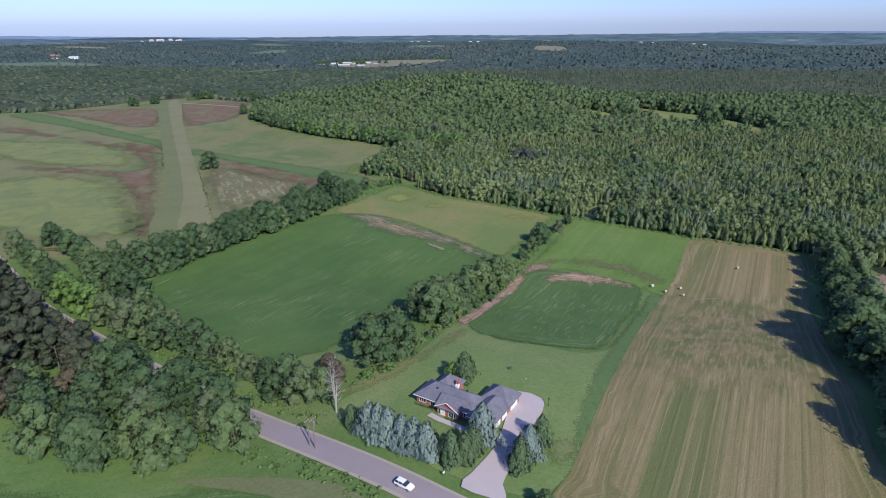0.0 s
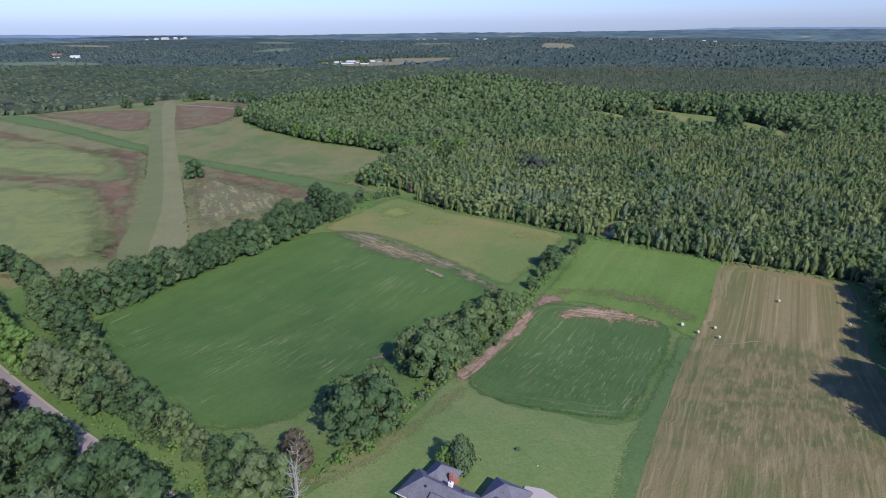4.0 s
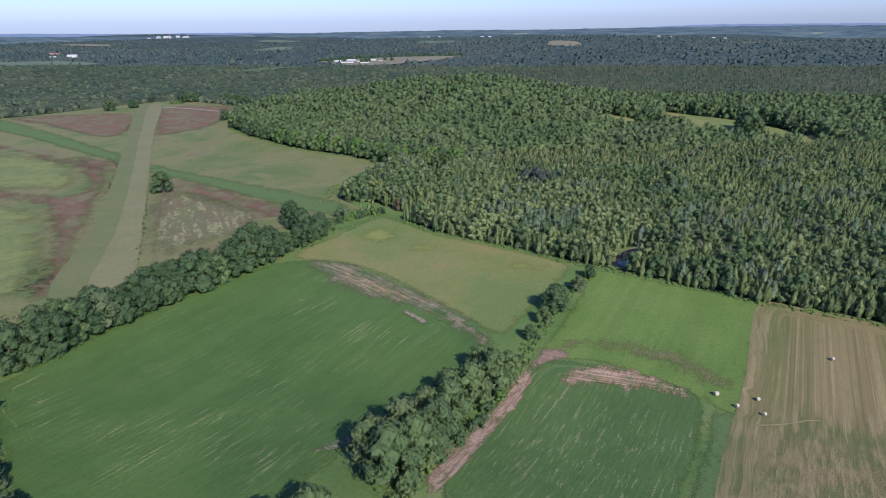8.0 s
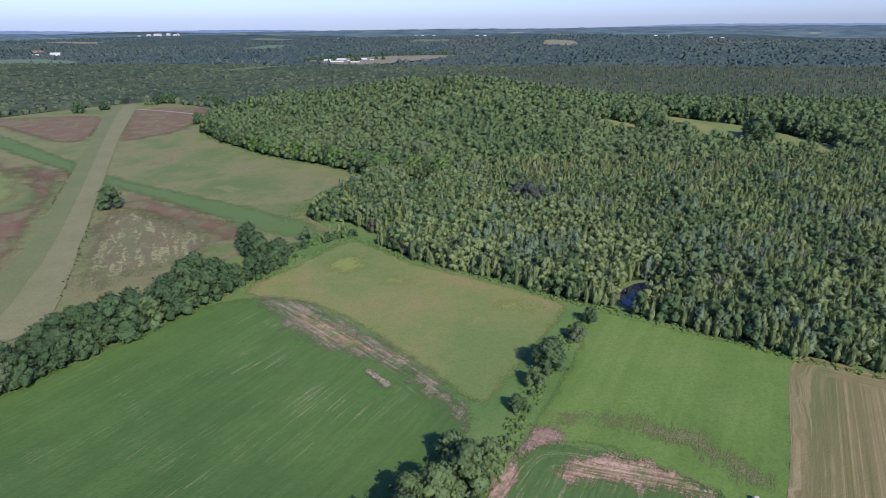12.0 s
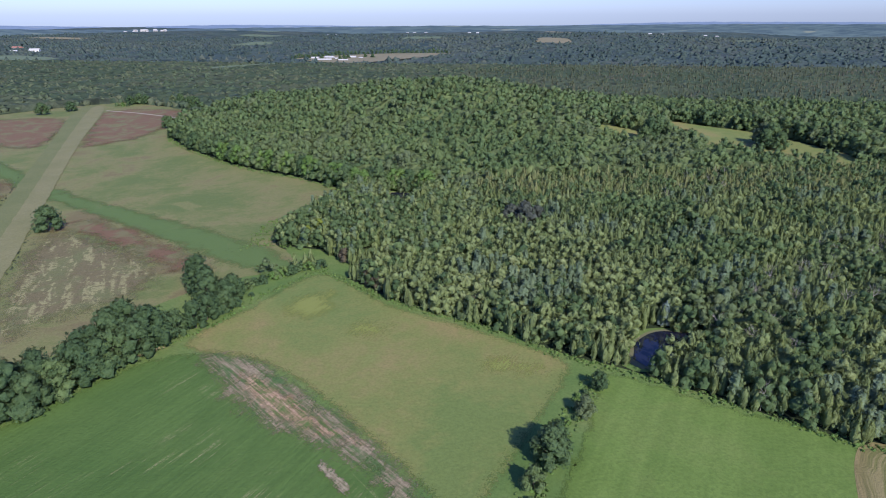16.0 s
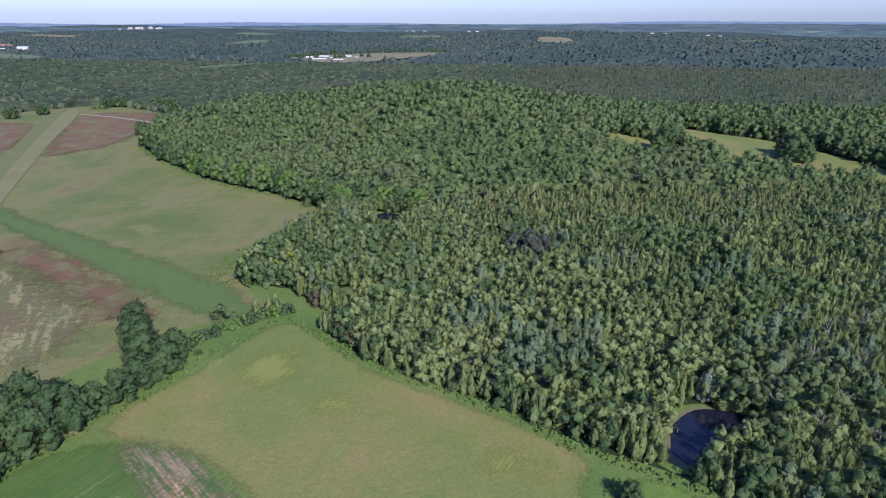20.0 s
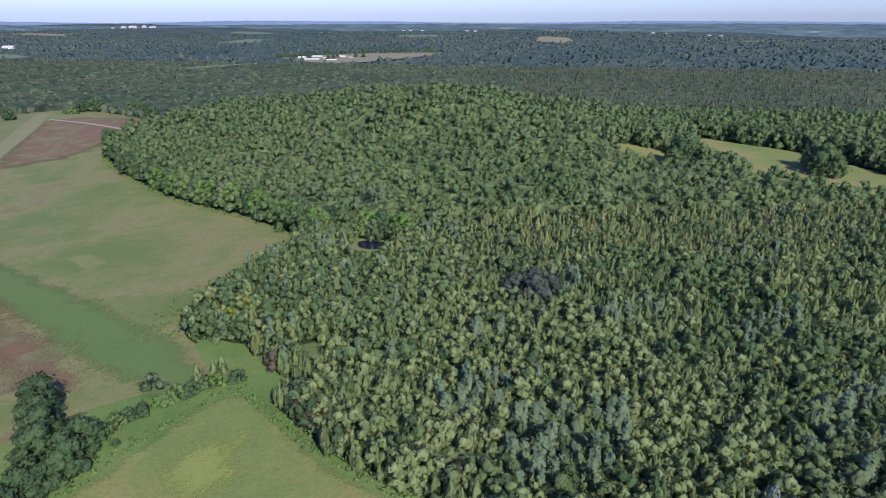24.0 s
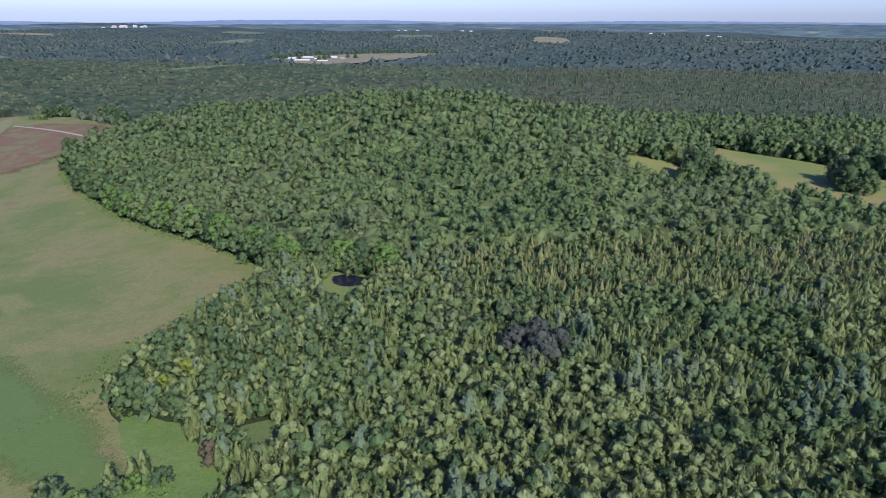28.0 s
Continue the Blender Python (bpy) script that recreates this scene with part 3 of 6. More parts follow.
def limbs(seed, tall, thick, spread, count=5):
    """A tapered trunk with limbs."""
    rng = np.random.default_rng(seed)
    parts = []

    def stick(a, b, r0, r1):
        a, b = np.array(a, float), np.array(b, float)
        w = (b - a) / np.linalg.norm(b - a)
        s = np.cross(w, (0.3, 0.9, 0.2))
        s /= np.linalg.norm(s)
        u = np.cross(w, s)
        t = np.linspace(0, 2 * math.pi, 6, endpoint=False)[:, None]
        ring = np.cos(t) * s + np.sin(t) * u
        parts.append((np.concatenate([a + ring * r0, b + ring * r1]), np.array([(i, (i + 1) % 6, 6 + (i + 1) % 6, 6 + i) for i in range(6)]), np.concatenate([ring, ring])))

    lean = rng.uniform(-0.04, 0.04, 2) * tall
    mid = (lean[0], lean[1], tall * 0.5)
    stick((0, 0, -0.4), mid, thick, thick * 0.7)
    stick(mid, (lean[0] * 1.5, lean[1] * 1.5, tall * 0.92), thick * 0.7, thick * 0.15)
    for k in range(count):
        z = tall * rng.uniform(0.3, 0.7)
        a = k * 2.4 + rng.uniform(-0.4, 0.4)
        b = (math.cos(a) * spread, math.sin(a) * spread, min(tall * 0.95, z + spread * rng.uniform(0.4, 0.9)))
        stick((lean[0] * z / tall, lean[1] * z / tall, z), b, thick * 0.4, thick * 0.1)
    return gather(parts)


def tree_kind(name, crown, trunk, leaves, bark):
    """The meshes that trees of one kind share."""
    v, f, n = crown
    me = array_mesh("crown", v, f, leaves, np.zeros(len(v)), n)
    v, f, n = trunk
    return name, me, array_mesh("trunk", v, f, bark)


def plant(kind, x, y, size=1.0, turn=0.0, label="", group="", stretch=1.0):
    name, crown, trunk = kind
    ob = new(name)
    ob.matrix_world = Matrix.LocRotScale((x, y, height(x, y)), Euler((0, 0, turn)), (size, size, size * stretch))
    for part_name, me in (("trunk", trunk), ("crown", crown)):
        new(part_name, me).parent = ob
    return tagged(ob, label, "tree", group)


def forest(name, templates, xs, ys, sizes, material, label, sink=0.0, shade=None):
    """One sheet of woodland: every tree a turned and scaled copy of a template, in a single mesh."""
    rng = np.random.default_rng(len(xs))
    kinds = rng.integers(0, len(templates), len(xs))
    vs, fs, ts, ns, at = [], [], [], [], 0
    for k, (tv, tf, tn) in enumerate(templates):
        pick = np.nonzero(kinds == k)[0]
        if not len(pick):
            continue
        a = rng.uniform(0, 2 * math.pi, len(pick))
        s = sizes[pick]
        c, si = np.cos(a)[:, None], np.sin(a)[:, None]
        X = (tv[:, 0] * c - tv[:, 1] * si) * s[:, None] + xs[pick, None]
        Y = (tv[:, 0] * si + tv[:, 1] * c) * s[:, None] + ys[pick, None]
        Z = tv[:, 2] * (s * rng.uniform(0.85, 1.2, len(pick)))[:, None] + (heights(xs[pick], ys[pick]) - sink)[:, None]
        n, m = len(pick), len(tv)
        vs.append(np.stack([X, Y, Z], -1).reshape(-1, 3))
        fs.append((tf[None] + (np.arange(n) * m)[:, None, None]).reshape(-1, 4) + at)
        ts.append(np.repeat(rng.uniform(0, 1, n) if shade is None else np.clip(shade[pick] + rng.normal(0, 0.1, n), 0.01, 0.99), m))
        ns.append(np.stack([tn[:, 0] * c - tn[:, 1] * si, tn[:, 0] * si + tn[:, 1] * c, np.broadcast_to(tn[:, 2], (n, m))], -1).reshape(-1, 3))
        at += n * m
    ob = new(name, array_mesh(name, np.concatenate(vs), np.concatenate(fs), material, np.concatenate(ts), np.concatenate(ns)))
    return tagged(ob, label, "woodland", kind="stuff")


def scatter(seed, x0, x1, y0, y1, gap, keep):
    """Uneven planting: a jittered grid, thinned by keep(x, y)."""
    rng = np.random.default_rng(seed)
    gx, gy = np.meshgrid(np.arange(x0, x1, gap), np.arange(y0, y1, gap))
    x = gx.ravel() + rng.uniform(-0.5, 0.5, gx.size) * gap * 1.35
    y = gy.ravel() + rng.uniform(-0.5, 0.5, gx.size) * gap * 1.35
    k = keep(x, y)
    return x[k], y[k]


# ---- the land ----
NEAR_FIELDS = [(-320, -110), (-260, 235), (-185, 262), (-160, 310), (-143, 368), (-122, 402), (-90, 420), (-84, 419), (-50, 392), (-24, 380),
               (-2, 370), (18, 358), (37, 351), (61, 339), (92, 323), (112, 319), (136, 308), (160, 300), (175, 240), (230, 230), (330, -110)]
PASTURE = [(-185, 262), (-160, 310), (-143, 368), (-122, 402), (-92, 421), (-108, 436), (-123, 450), (-123, 480), (-118, 503), (-109, 524), (-106, 537), (-119, 549),
           (-155, 571), (-196, 589), (-251, 625), (-318, 687), (-345, 760), (-389, 858), (-460, 900), (-532, 925), (-580, 860), (-645, 742), (-760, 700),
           (-820, 420), (-400, 235), (-300, 235)]
RIGHT_MEADOW = [(134, 800), (144, 829), (178, 815), (213, 797), (238, 760), (262, 700), (258, 645), (222, 640), (195, 650), (165, 664), (140, 692), (126, 745)]
SMALL_MEADOW = [(58, 742), (76, 756), (100, 746), (120, 726), (112, 678), (86, 674), (62, 694)]
SHORE = [(-87, 546), (-63, 545), (-62, 528), (-68, 512), (-80, 513), (-86, 528)]
POND_EDGE = [(36, 353), (39, 367), (47, 380), (60, 381), (56, 367), (50, 353), (44, 350)]
POND = [(41, 363), (43, 370), (48, 376), (54, 379), (62, 378), (70, 376), (71, 372), (64, 369), (57, 363), (50, 356), (43, 354), (40, 358)]
POND_2 = [(-83, 543), (-76, 545), (-67, 542), (-68, 537), (-74, 534), (-81, 536)]
CLEARING = [(-82, 438), (-70, 447), (-60, 443), (-62, 432), (-72, 428)]
GLADE = [(-112, 442), (-106, 430), (-92, 418), (-84, 415), (-72, 411), (-68, 419), (-79, 429), (-97, 441)]
FAR_FIELDS = [
    [(-588, 1716), (-520, 1860), (-400, 1960), (-241, 1999), (-250, 1900), (-337, 1692), (-428, 1590)],
    [(-681, 1423), (-588, 1570), (-560, 1540), (-640, 1400)],
    [(-1560, 1690), (-1400, 1760), (-1180, 1640), (-1211, 1560), (-1450, 1580)],
    [(1060, 3531), (1438, 3685), (1500, 3420), (1106, 3067)], [(736, 2760), (839, 2790), (839, 2680), (746, 2640)],
    [(90, 4380), (450, 4100), (430, 3950), (160, 4150)]]
fr = random.Random(21)
for k in range(14):                       # small farms scattered through the distance
    cx, cy, wide, deep, lean = fr.uniform(-2300, 2600), fr.uniform(2300, 4200), fr.uniform(50, 150), fr.uniform(40, 100), fr.uniform(-60, 60)
    FAR_FIELDS.append([(cx - wide, cy - deep), (cx + wide, cy - deep + lean), (cx + wide * 1.1, cy + deep + lean), (cx - wide * 0.8, cy + deep)])
OPEN = [GLADE, NEAR_FIELDS, PASTURE, RIGHT_MEADOW, SMALL_MEADOW, POND, POND_2, CLEARING, SHORE, POND_EDGE, *FAR_FIELDS]


def wooded(x, y):
    k = np.ones(len(x), bool)
    for poly in OPEN:
        k &= ~inside(poly, x, y)
    return k


xs = np.unique(np.concatenate([np.arange(-900, 700, 8.0), np.linspace(-4600, -900, 40), np.linspace(700, 4600, 40)]))
ys = np.unique(np.concatenate([np.arange(-120, 1000, 8.0), np.linspace(1000, 4900, 60), np.linspace(-1500, -120, 12)]))
gx, gy = np.meshgrid(xs, ys)
grid = np.arange(gx.size).reshape(gx.shape)
quads = np.stack([grid[:-1, :-1], grid[:-1, 1:], grid[1:, 1:], grid[1:, :-1]], -1).reshape(-1, 4)
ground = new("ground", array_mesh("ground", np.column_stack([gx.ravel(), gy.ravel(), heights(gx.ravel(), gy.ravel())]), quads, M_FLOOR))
tagged(ground, "woodland floor and rough ground, darkened for tree shade, reaching the horizon", "ground", kind="structure")


def field(name, outline, material, lift, label, cell=6.0, wobble=0.6, category="field", soft=True, fade=0.0):
    return tagged(drape(name, outline, material, lift, cell, wobble, soft, fade), label, category, kind="structure")


def band(line, wide):
    """The outline of a strip of given width along a line."""
    p = spline(line, 12)
    d = np.gradient(p, axis=0)
    d /= np.linalg.norm(d, axis=1, keepdims=True)
    n = np.column_stack([-d[:, 1], d[:, 0]]) * wide / 2
    return [tuple(q) for q in p + n] + [tuple(q) for q in (p - n)[::-1]]


field("verge", NEAR_FIELDS, M_VERGE, 0.12, "rough green grass verges between the fields", category="grass")
field("pasture", PASTURE, M_PASTURE, 0.12, "dry pasture in patches of green, straw and rust", 10)
FIELD_A = [(-164, 220), (-163, 228), (-158, 252), (-147, 285), (-134, 312), (-122, 334), (-104, 343), (-83, 337), (-61, 324), (-40, 306), (-26, 293), (-12, 280), (-9, 268),
           (-22, 246), (-36, 220), (-48, 190), (-62, 166), (-86, 161), (-115, 178), (-140, 200)]
field("soybean_field", FIELD_A, M_SOY, 0.3, "dense dark green soybean crop in rows with thin straw gaps", 4, fade=5)
MEADOW = [(-114, 345), (-104, 378), (-86, 414), (-50, 389), (-24, 377), (-2, 367), (20, 352), (12, 325), (2, 300), (-7, 278), (-12, 281), (-26, 294), (-40, 307), (-61, 325), (-83, 338)]
field("meadow", MEADOW, M_MEADOW, 0.27, "mown hay meadow, pale green with straw patches", 4, fade=5)
LIGHT = [(27, 345), (35, 348), (61, 336), (93, 321), (82, 290), (65, 245), (58, 243), (50, 252), (25, 266), (6, 267), (10, 286), (20, 315)]
field("young_hay_field", LIGHT, M_LIGHT, 0.27, "bright green young hay with faint mowing lines", 4, fade=3)
LANE = [(55, 244), (64, 244), (54, 217), (34, 161), (18, 114), (12, 106), (18, 140), (25, 165), (37, 196)]
field("grass_lane", LANE, M_LANE, 0.285, "darker grass lane along the cut hay", 2.5, 0.6, "grass", False, 4)
FIELD_D = [(-15, 188), (-5, 180), (8, 177), (23, 175), (30, 178), (37, 195), (54, 243), (48, 257), (27, 265), (8, 266), (-1, 252), (-10, 225), (-17, 203)]
field("small_soybean_field", FIELD_D, M_SOY_THIN, 0.42, "small plot of dark green soybeans in thin rows", 3, fade=3)
HAY = [(92, 320), (112, 316), (134, 305), (137, 290), (118, 240), (101, 183), (88, 134), (75, 100), (12, 100), (15, 114), (31, 161), (51, 217), (72, 268)]
field("hay_field", HAY, M_HAY, 0.3, "cut hay field with straw coloured swath lines", 5, 0.2, fade=4)
LAWN = [(-46, 137), (-33, 153), (-27, 173), (-18, 196), (-5, 180), (8, 177), (30, 176), (52, 225), (28, 162), (14, 112), (0, 106), (-20, 114), (-40, 126)]
field("lawn", LAWN, M_LAWN, 0.27, "mown lawn round the house")
field("bare_patch", [(10, 255), (16, 262), (26, 266.5), (37, 264), (46, 260), (52, 253), (52, 244), (47, 246), (41, 250), (31, 249.5), (22, 251), (14, 249)], M_BARE, 0.55, "pinkish bare earth with dead crop rows", 2, 2.0, "bare soil", fade=6)
field("bare_patch", [(4, 258), (2, 243), (-2, 230), (-6, 220), (-12, 203), (-17, 190), (-20, 194), (-19, 208), (-14, 220), (-8, 233), (-4, 246), (-2, 255)], M_BARE_STRIP, 0.55, "strip of pinkish bare earth beside the hedge", 2, 1.0, "bare soil", fade=2.2)
field("bare_patch", [(0, 259), (4, 268), (8, 274), (16, 272), (17, 268), (10, 263), (4, 257)], M_DIRT, 0.6, "patch of red bare earth", 2, 1.5, "bare soil", fade=4)
field("bare_patch", [(-110, 343), (-89, 345), (-70, 336), (-46, 318), (-31, 306), (-14, 287), (-7, 271), (-12, 264), (-21, 276), (-35, 289), (-48, 297), (-64, 303), (-80, 312), (-93, 325)], M_BARE_MIX, 0.45, "half bare crop rows in a long arc", 2.5, 2.5, "bare soil", fade=9)
field("bare_patch", [(-90, 334), (-76, 331), (-63, 323.5), (-46, 311), (-34, 302), (-45, 302), (-59, 306), (-75, 315)], M_BARE_ARC, 0.6, "bare pinkish earth with dead stalks", 2, 2.0, "bare soil", fade=7)
field("bare_patch", [(-50, 298), (-44, 294.5), (-37, 288), (-35.5, 284), (-38, 284.5), (-44, 290)], M_STRAW, 0.7, "pale trampled straw patch", 1.5, 0.8, "bare soil", fade=2)
field("bare_patch", [(-52, 206), (-46, 212), (-39, 220), (-37, 217), (-42, 209), (-49, 204)], M_BARE_MIX, 0.6, "pale straw corner of the crop beside the hedge", 2, 1.5, "bare soil", fade=3)
field("bare_patch", [(8, 118), (10, 125), (15, 127), (18, 122), (13, 115)], M_DRY, 0.5, "patch of thin brownish grass beside the driveway", 1.5, 0.8, "grass", fade=4)
field("thin_grass", [(10, 270), (26, 273), (44, 268), (60, 252), (66, 262), (52, 280), (30, 284), (14, 282)], M_BROWNED, 0.4, "browned thin grass along the edge of the hay", 4, 2, "grass", fade=9)
field("thin_grass", [(-50, 141), (-44, 152), (-30, 166), (-24, 180), (-18, 190), (-14, 186), (-22, 166), (-30, 152), (-42, 140)], M_DRY, 0.34, "dry pale grass along the hedge side of the lawn", 2, 1.0, "grass", fade=5)
field("field_edge", band([(-170, 236), (-163, 252), (-152, 284), (-138.5, 312), (-126, 334), (-119, 344)], 1.5), M_EDGE, 0.5, "pale strip of dry grass along the hedgerow", 2, 0.5, "grass", False)
tagged(drape("trampled_line", band([(66, 237), (73, 238.5), (80, 241.5), (84, 242)], 0.55), M_EDGE, 0.5, 1.5, 0.3, False), "pale trampled line across the cut hay", "track", kind="structure")
for cx, cy, rx, ry in ((-52, 366, 12, 9), (1, 348, 13, 8), (-80, 384, 13, 15)):
    field("pale_patch", [(cx + rx * math.cos(k), cy + ry * math.sin(k)) for k in np.linspace(0, 2 * math.pi, 11)[:-1]], M_BLOOM, 0.4, "yellow-green flowering patch in the meadow", 2.0, 3.0, "grass", fade=12)
field("red_field", [(146, 236), (149, 272), (170, 282), (225, 275), (215, 220), (165, 222)], M_DIRT, 0.4, "bare reddish ploughed earth behind the trees", fade=3)
field("south_field", [(-260, 96), (-140, 100), (-80, 100), (-66, 106), (-38, 104), (-26, 96), (-18, 78), (-60, 40), (-260, 40)], M_SOY_THIN, 0.32, "green crop with a straw coloured headland", fade=3)
field("headland", [(-76, 105), (-66, 107), (-38, 105), (-26, 97), (-34, 95), (-52, 101)], M_STRIP, 0.5, "straw coloured field edge", 4)
# the pasture's mown strip, cross strip, weeds and tufts
STRIP = [(-548, 868), (-516, 872), (-390, 660), (-268, 463), (-186, 331), (-176, 300), (-200, 290), (-258, 402), (-400, 630)]
field("cross_strip", [(-640, 735), (-500, 655), (-300, 528), (-190, 477), (-145, 456), (-95, 422), (-106, 404), (-160, 430), (-240, 472), (-330, 520), (-500, 620), (-650, 700)], M_CROSS, 0.24, "smooth green strip crossing the pasture", 7, 2, fade=9)
field("mown_strip", STRIP, M_STRIP, 0.36, "long straight mown grass strip", 10, 1.0)
field("mown_strip", [(-532, 869), (-516, 872), (-390, 660), (-268, 463), (-186, 331), (-176, 305), (-188, 298), (-243, 400), (-402, 655)], M_STRIP_PALE, 0.44, "paler half of the mown strip", 10, 1.0)
for name, mat, poly, label in (
        ("weed_patch", M_RUST, [(-635, 742), (-580, 780), (-520, 800), (-480, 770), (-416, 655), (-447, 635), (-540, 690)], "rust red patch of ripe weeds"),
        ("weed_patch", M_RUST, [(-500, 848), (-413, 872), (-375, 800), (-345, 705), (-378, 645), (-400, 670)], "rust red patch of ripe weeds"),
        ("weed_patch", M_RUST, [(-560, 625), (-498, 590), (-345, 522), (-310, 490), (-360, 505), (-470, 560), (-590, 600)], "rust red patch of ripe weeds"),
        ("weed_patch", M_RUST, [(-212, 280), (-193, 296), (-226, 349), (-338, 528), (-372, 548), (-395, 548), (-340, 485), (-312, 454), (-315, 436), (-400, 446), (-400, 425), (-325, 413), (-291, 392), (-258, 355), (-232, 318)], "rust red patch of ripe weeds"),
        ("weed_patch", M_RUST, [(-262, 456), (-232, 474), (-150, 429), (-130, 407), (-146, 398), (-190, 422), (-240, 444)], "brownish weeds beside the green strip"),
        ("tuft_patch", M_TUFTS, [(-188, 336), (-252, 437), (-228, 452), (-185, 434), (-150, 405), (-148, 372), (-165, 352)], "straw tufts in rows over brown grass"),
        ("tuft_patch", M_YELLOW, [(-214, 278), (-206, 296), (-230, 330), (-268, 378), (-318, 410), (-370, 414), (-400, 330), (-280, 270)], "yellow-green meadow patch"),
        ("tuft_patch", M_YELLOW, [(-420, 446), (-322, 444), (-331, 482), (-371, 522), (-449, 551), (-560, 530)], "yellow-green meadow patch")):
    field(name, poly, mat, 0.3, label, 6, 4.0, "weeds", fade=16 if mat is M_RUST else 20)
tagged(drape("farm_track", band([(-500, 853), (-450, 838), (-403, 815), (-362, 790)], 3.5), M_GRAVEL, 0.5, 4, 0.3, False), "pale gravel track across the pasture", "track", kind="structure")
field("right_meadow", RIGHT_MEADOW, M_MEADOW, 0.25, "pale green meadow enclosed by woods", fade=3)
field("small_meadow", SMALL_MEADOW, M_MEADOW, 0.25, "little grass clearing in the woods", fade=3)
for poly in (SHORE, POND_EDGE):
    field("pond_shore", poly, M_VERGE, 0.16, "rushes and rough grass round the pond", 4, 1.5, "grass")
field("glade", GLADE, M_VERGE, 0.2, "weedy grass glade at the corner of the woods", 3, 1.5, "grass")
field("wet_clearing", CLEARING, M_BAND, 0.25, "grey-green wet clearing among the trees", 4)
field("far_undergrowth", [(-1500, 960), (1200, 960), (3900, 4400), (-3900, 4400)], M_CANOPY, 0.3, "undergrowth under the distant woods, its green lightened for haze", 45, 4, "undergrowth", False)
for k, poly in enumerate(FAR_FIELDS):
    field("far_field", poly, (M_FAR_PALE, M_FAR_GREEN, M_FAR_GREEN, M_FAR_PALE, M_FAR_GREEN)[k % 5], 4.5, "distant pale farm field", 40, 4)

# ---- ponds ----
g = Graph("pond_water")
g.bump(g.noise(0.8, 3), 0.06, 0.1)
M_WATER = g.done((0.012, 0.014, 0.03), 0.04)
g.bsdf.inputs["Specular IOR Level"].default_value = 0.5
M_MUD = rough("reed_bank", (0.16, 0.13, 0.09), (0.14, 0.17, 0.08), 1)
for poly, label in ((POND, "dark still farm pond ringed by reeds"), (POND_2, "small dark pond under the wooded hill")):
    mid = np.mean(poly, axis=0)
    field("pond_bank", [tuple(mid + (np.array(q) - mid) * 1.13) for q in poly], M_MUD, 0.2, "reedy brown pond bank", 3, 0.6, "bank")
    field("pond", poly, M_WATER, 0.34, label, 4, 0.4, "water")

# ---- the road ----
ROAD = [(-330, 300), (-245, 238), (-192, 197), (-140, 166), (-96, 143), (-60, 125), (-24, 107), (-8, 99), (40, 76), (110, 50), (230, 4), (330, -34)]


def ribbon(name, line, wide, material, lift, step=4.0, crown=0.08):
    p = spline(line, step)
    d = np.gradient(p, axis=0)
    d /= np.linalg.norm(d, axis=1, keepdims=True)
    n = np.column_stack([-d[:, 1], d[:, 0]])
    cols = np.linspace(-0.5, 0.5, 5)
    v = np.stack([p + n * wide * c for c in cols], 1).reshape(-1, 2)
    z = heights(v[:, 0], v[:, 1]) + lift + np.tile([0, crown * 0.6, crown, crown * 0.6, 0], len(p))
    g = np.arange(len(v)).reshape(len(p), 5)
    f = np.stack([g[:-1, :-1], g[1:, :-1], g[1:, 1:], g[:-1, 1:]], -1).reshape(-1, 4)
    return new(name, array_mesh(name, np.column_stack([v, z]), f[:, ::-1], material))


tagged(ribbon("road_shoulder", ROAD, 8.0, M_GRAVEL, 0.4), "narrow gravel road shoulder", "road edge", kind="structure")
tagged(ribbon("road", ROAD, 6.4, M_ROAD, 0.5), "worn grey asphalt country road", "road", kind="structure")
field("driveway", [(2, 145), (6, 144.5), (9.3, 142), (9.3, 137), (6.5, 128), (3, 117), (0, 108), (1, 103), (-9, 106), (-7, 111), (-3, 119), (-1, 127)], M_DRIVE, 0.6, "pale concrete driveway widening by the garage", 3, 0.15, "driveway")
tagged(drape("garden_path", band([(-20.0, 131.6), (-17.5, 129.8), (-12.0, 127.2), (-4.5, 124.0), (-2.0, 122.5)], 1.7), M_DRIVE, 0.5, 3, 0.05, False), "pale concrete path to the front door", "path", kind="structure")

# ---- tree kinds ----
BROADS = [tree_kind("tree", broad_crown(100 + k, 13.5, 5.6, 900, 0.36, 0.03, 20, 2, 6), limbs(k, 11, 0.3, 3.0), m, M_BARK) for k, m in enumerate((M_BROAD, M_BROAD, M_DEEP, M_BROAD, M_DEEP))]
LIMES = [tree_kind("tree", broad_crown(120 + k, 13, 5.0, 600, 0.36, 0.05, 18, 3, 6), limbs(k + 9, 10, 0.28, 2.8), M_LIME, M_BARK) for k in range(2)]
GOLD = tree_kind("tree", broad_crown(130, 11, 3.6, 300, 0.36, 0.05, 14), limbs(30, 9, 0.22, 2.2), M_GOLD, M_BARK)
DUSK = tree_kind("tree", broad_crown(132, 12, 4.6, 600, 0.36, 0.05, 18, 3, 6), limbs(31, 9, 0.25, 2.4), M_DUSK, M_BARK)
PURPLE = tree_kind("tree", broad_crown(133, 10, 4.2, 460, 0.34, 0.05, 14), limbs(32, 8, 0.2, 2.4), M_PURPLE, M_BARK)
SHRUBS = [tree_kind("shrub", broad_crown(140 + k, 4.2, 2.9, 160, 0.26, -0.05, 12, 3, 6), limbs(k + 40, 3.2, 0.1, 1.2), m, M_BARK) for k, m in enumerate((M_BROAD, M_WEEDS, M_DEEP))]
